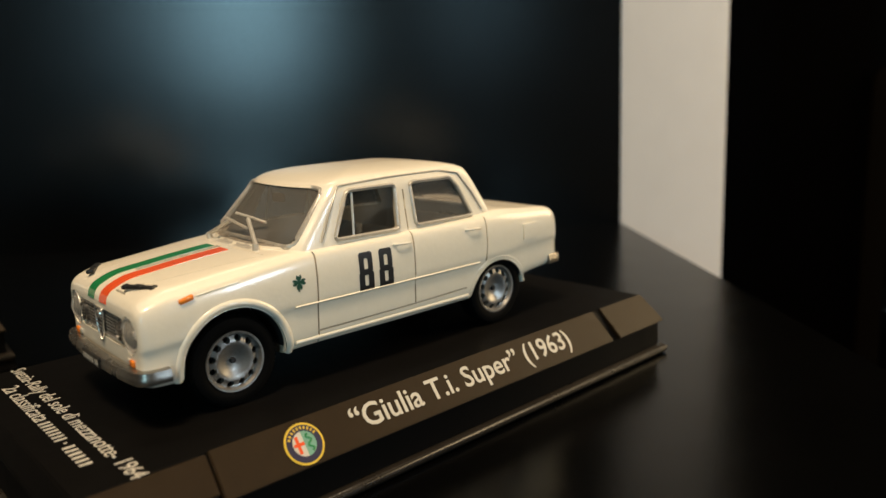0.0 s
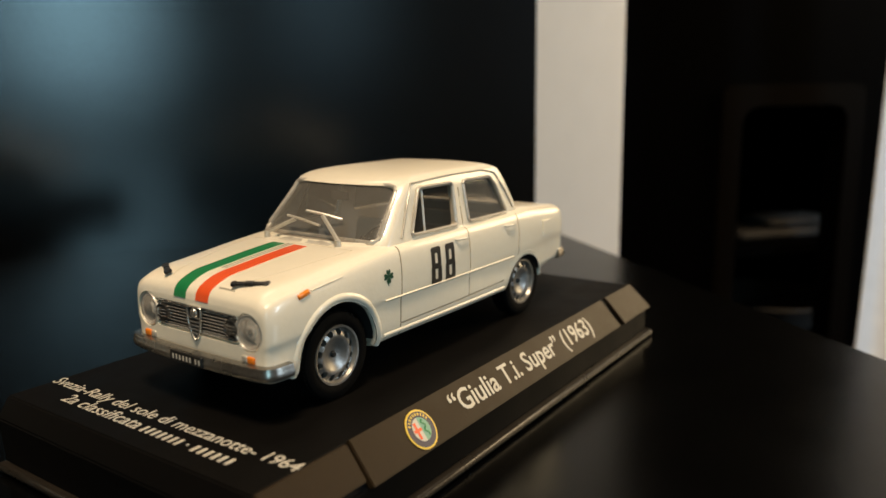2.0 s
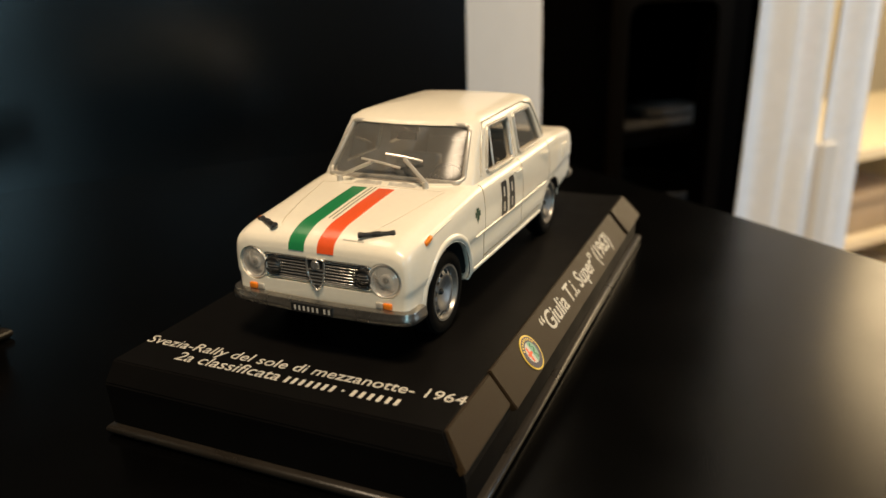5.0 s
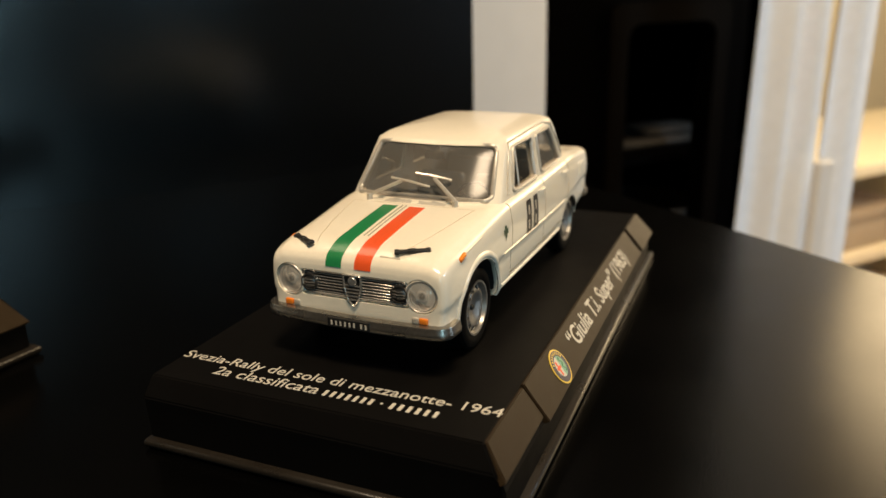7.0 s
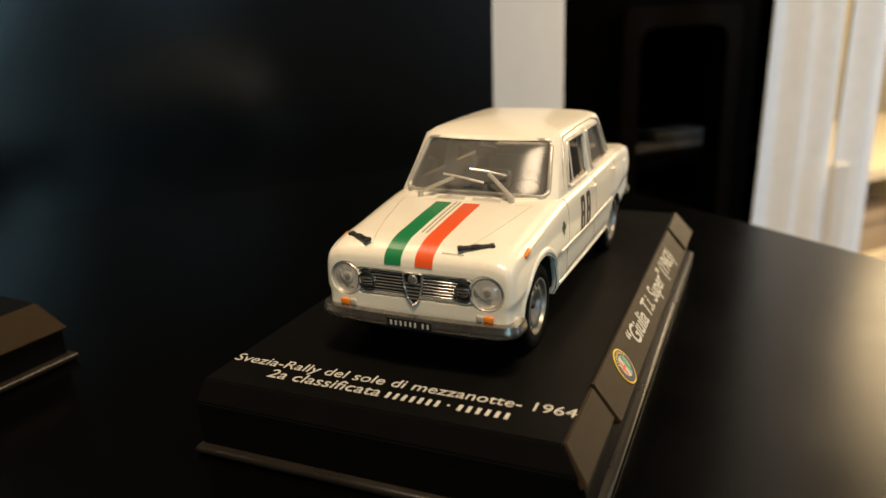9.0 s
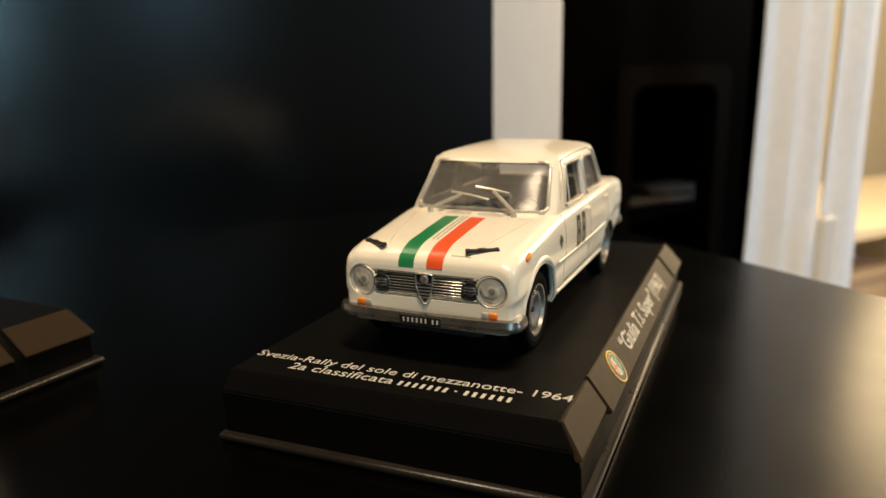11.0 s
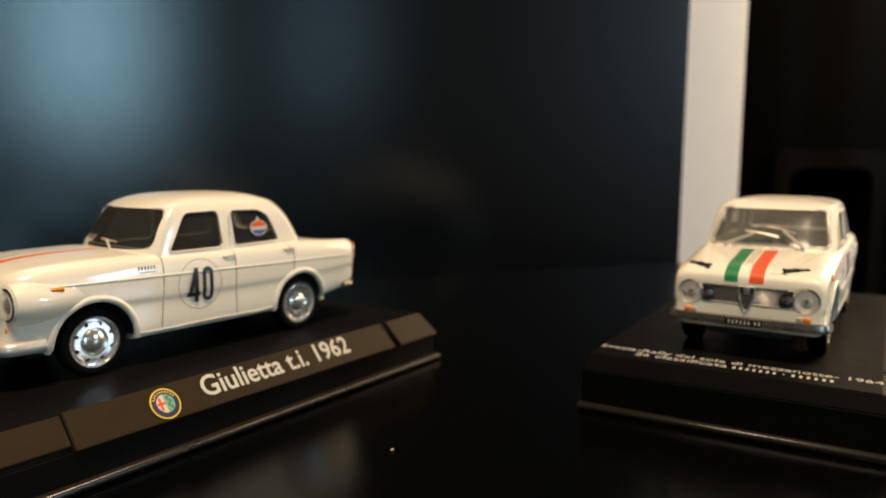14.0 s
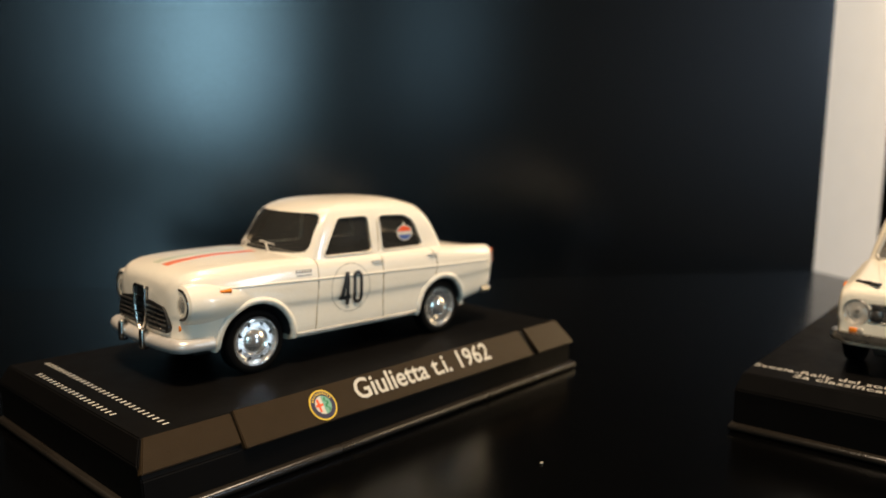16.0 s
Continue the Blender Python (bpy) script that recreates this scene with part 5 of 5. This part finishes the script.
        part("indicator", b, ORANGE, car, "small round indicator", 40)
        p = skin.side(-8.0, 19.3, s)[0]
        b = lathe([(0, -0.6), (0.35, -0.4), (0.5, 0.6), (0, 0.7)], 14, "x")
        b.transform(Matrix.Translation(p) @ Matrix.Diagonal((2.2, 1, 1, 1)))
        part("side_repeater", b, ORANGE, car, "orange side repeater", 50)
        # tail lamp on the wing's end
        b = box(-0.9, 0.75, -1.15, 1.15, -2.1, 2.1, 0.5, 3)
        b.transform(Matrix.Translation((77.4, s * 13.7, 18.8)) @ Matrix.Rotation(radians(-6), 4, "Y"))
        tl = part("tail_lamp", b, TAILRED, car, "red tail lamp in a chrome rim", 50)
        part("tail_rim", tube([(77.5, s * 13.7 + 1.2 * math.cos(a), 18.8 + 2.2 * math.sin(a)) for a in np.linspace(0, 2 * math.pi, 20, endpoint=False)], 0.22, 6, closed=True), CHROME, tl, "chrome rim", 60)
        # rear overrider
        part("overrider", box(77.6, 79.2, s * 8.0 - 0.6, s * 8.0 + 0.6, 8.4, 12.6, 0.5, 3), CHROME, car, "chrome overrider", 40)
        # sponsor print on the wing, as bars
        for i in range(6):
            x = 9.6 + i * 0.72
            part("printed_bar", drape([[(x, 20.9), (x + 0.4, 20.9), (x + 0.4, 21.7), (x + 0.08, 21.7)]], lambda a, b, s=s: skin.side(a, b, s), 0.05, (1, 2)), BLACKPRINT, car, "", 0)
        part("printed_line", drape([[(9.8, 20.3), (13.6, 20.3), (13.6, 20.5), (9.8, 20.5)]], lambda a, b, s=s: skin.side(a, b, s), 0.05, (6, 1)), BLACKPRINT, car, "", 0)
        # start number in a ring
        cx, cz, R = 24.6, 16.2, 5.75
        find = lambda a, b, s=s: skin.side(a, b, s)
        part("number_ring", print_shape(lambda x, z: R - 0.16 < math.hypot(x - cx, z - cz) < R, cx - R, cx + R, cz - R, cz + R, 100, 100, find, 0.04), GREYPRINT, car, "thin grey ring round the start number", 0)
        part("start_digit", print_shape(four(20.9, 12.2, 3.5, 7.8, 1.0), 20.9, 24.4, 12.2, 20.0, 32, 60, find, 0.34), BLACKPRINT, car, "black printed start number digit 4", 0)
        part("start_digit", print_shape(zero(25.0, 12.2, 2.9, 7.8, 0.95), 25.0, 27.9, 12.2, 20.0, 28, 60, find, 0.34), BLACKPRINT, car, "black printed start number digit 0", 0)
    # round sticker on the rear side window
    def on_pane(a, b):
        p = on_cabin(rings, a, b, -1, -0.30)
        return p, Vector((0, -1, 0.15))
    disc_at = lambda x, z: math.hypot((x - 44.4) / 1.4, z - 27.5)
    st = part("sticker", print_shape(lambda x, z: disc_at(x, z) < 1.95 or (29.0 < z < 30.2 and abs(x - 44.4) < 0.15 + (30.2 - z) * 0.5), 41.4, 47.4, 25.5, 30.3, 60, 48, on_pane, 0.03), WHITEPRINT, car, "round white, red and blue window sticker", 0)
    part("sticker_field", print_shape(lambda x, z: disc_at(x, z) < 1.7 and z > 27.85, 41.4, 47.4, 25.5, 29.5, 60, 40, on_pane, 0.07), RED, st, "", 0)
    part("sticker_field", print_shape(lambda x, z: disc_at(x, z) < 1.7 and z < 27.05, 41.4, 47.4, 25.5, 29.5, 60, 40, on_pane, 0.07), BLUE, st, "", 0)
    # shield grille and bonnet stripe
    shield = [(-2.6, 19.2), (2.6, 19.2), (2.5, 14.6), (1.5, 11.0), (0, 9.4), (-1.5, 11.0), (-2.5, 14.6)]
    g = part("grille", prism(shield, "x", -18.0, -16.0), DARK, car, "dark shield grille with chrome bars", 30)
    part("shield", tube([(-18.1, y, z) for y, z in rounded(shield, 0.5, 3)], 0.36, 6, closed=True), CHROME, g, "chrome shield outline", 60)
    for i in range(6):
        z = 11.4 + i * 1.1
        w = 2.3 * min(1, 0.42 + (z - 10.0) * 0.15)
        part("grille_bar", tube([(-18.1, -w, z), (-18.25, 0, z), (-18.1, w, z)], 0.2, 6), CHROME, g, "chrome bar", 60)
    part("bonnet_stripe", drape([[(-13.5, -3.6), (8.0, -3.2), (8.0, -1.0), (-13.5, -1.0)]], skin.top, 0.05, (24, 3)), PALERED, car, "faded red printed bonnet stripe", 60)
    part("bonnet_stripe", drape([[(-13.5, 1.0), (8.0, 1.0), (8.0, 3.2), (-13.5, 3.6)]], skin.top, 0.05, (24, 3)), PALEGREEN, car, "faded pale green printed bonnet stripe", 60)
    # bumpers: chrome blades with wrapped ends
    def blade(x, sgn, z, w, wrap, r):
        P = pchip(np.array([(x - sgn * wrap, -w), (x - sgn * 2.4, -w + 0.5), (x - sgn * 0.8, -w * 0.7), (x, 0), (x - sgn * 0.8, w * 0.7), (x - sgn * 2.4, w - 0.5), (x - sgn * wrap, w)]), 31)
        return tube([(a, b, z) for a, b in P], r, 10, flat=1.0)
    part("front_bumper", blade(-18.8, -1, 8.6, 16.2, 8.6, 1.45), REFLECTOR, car, "chrome front bumper", 50)
    for s in (-1, 1):
        part("overrider", box(-20.8, -18.8, s * 5.2 - 0.8, s * 5.2 + 0.8, 6.6, 11.2, 0.7, 3), CHROME, car, "chrome overrider", 40)
    part("rear_bumper", blade(78.0, 1, 9.6, 15.6, 6.0, 0.95), PEWTER, car, "dull chrome rear bumper", 50)
    def wiper(px, py, elbow, b0, b1):
        bm = tube([Vector((px, py, 23.2)), Vector((px, py, 24.0)), Vector(elbow)], 0.3, 6)
        return merge(bm, tube([Vector(b0), Vector(b1)], 0.26, 6))
    part("wiper", wiper(9.6, -6.2, (11.0, -2.6, 26.2), (10.9, -0.4, 26.6), (11.9, -5.0, 26.0)), GREYTRIM, car, "grey wiper", 50)
    part("wiper", wiper(9.0, 3.8, (11.4, 6.6, 25.8), (10.8, 4.4, 25.8), (12.4, 8.8, 25.8)), GREYTRIM, car, "grey wiper", 50)
    for name, poly, end in (("screen_trim", spec["windscreen"], -1), ("rear_screen_trim", spec["rear_window"], 1)):
        part(name, tube([on_screen(rings, y, z, end, 0.0) for y, z in rounded(poly, 2.2, 5)], 0.22, 6, closed=True), GREYTRIM, car, "grey rubber round the glass", 60)
    for x, z, r in spec["arches"]:
        for s in (-1, 1):
            pts = [skin.side(x + (r + 0.7) * math.cos(a), z + (r + 0.7) * math.sin(a), s)[0] - Vector((0, s * 0.4, 0)) for a in np.linspace(-0.05, math.pi + 0.05, 26)]
            part("arch_lip", tube(pts, 0.8, 12), IVORY, car, "ivory wheel arch lip", 60)
    # cabin
    part("cabin_floor", box(15, 55, -14.0, 14.0, 9.6, 10.4), CABINDARK, car, "", 0)
    part("dashboard", box(14.0, 17.5, -13.6, 13.6, 16.0, 21.0, 0.8, 2), CABINDARK, car, "dark dashboard", 40)
    part("front_seat", seat(25, 0, 11, 25.5, 35.5), CABINDARK, car, "dark front bench", 40)
    part("rear_seat", seat(41, 0, 11, 24.5, 50.0), SEATBROWN, car, "brown rear bench", 40)
    st = tube([(0, 3.9 * math.cos(a), 3.9 * math.sin(a)) for a in np.linspace(0, 2 * math.pi, 28, endpoint=False)], 0.28, 6, closed=True)
    merge(st, tube([(0, -3.8, 0), (0, 0, 0), (0, 3.8, 0)], 0.24, 6))
    merge(st, tube([(0, 0, 0), (-5, 0, 0)], 0.45, 8))
    st.transform(Matrix.Translation((20.5, -6.6, 20.0)) @ Matrix.Rotation(radians(28), 4, "Y"))
    part("steering_wheel", st, CABINDARK, car, "dark steering wheel", 50)
    for x in (0, 55.5):
        for s in (-1, 1):
            wheel(car, x, s * 14.2, 7.12, s, 7.07, 4.0, 5.15, "cap")
    part("underside", box(-11, 71, -9.2, 9.2, 4.2, 7.4, 0.8, 2), CABINDARK, car, "black plastic underside", 30)
    return car


build_touring_saloon(Matrix.Translation((-0.0584, 0.2372, 0.01361)) @ Matrix.Rotation(radians(-5.9), 4, "Z"))
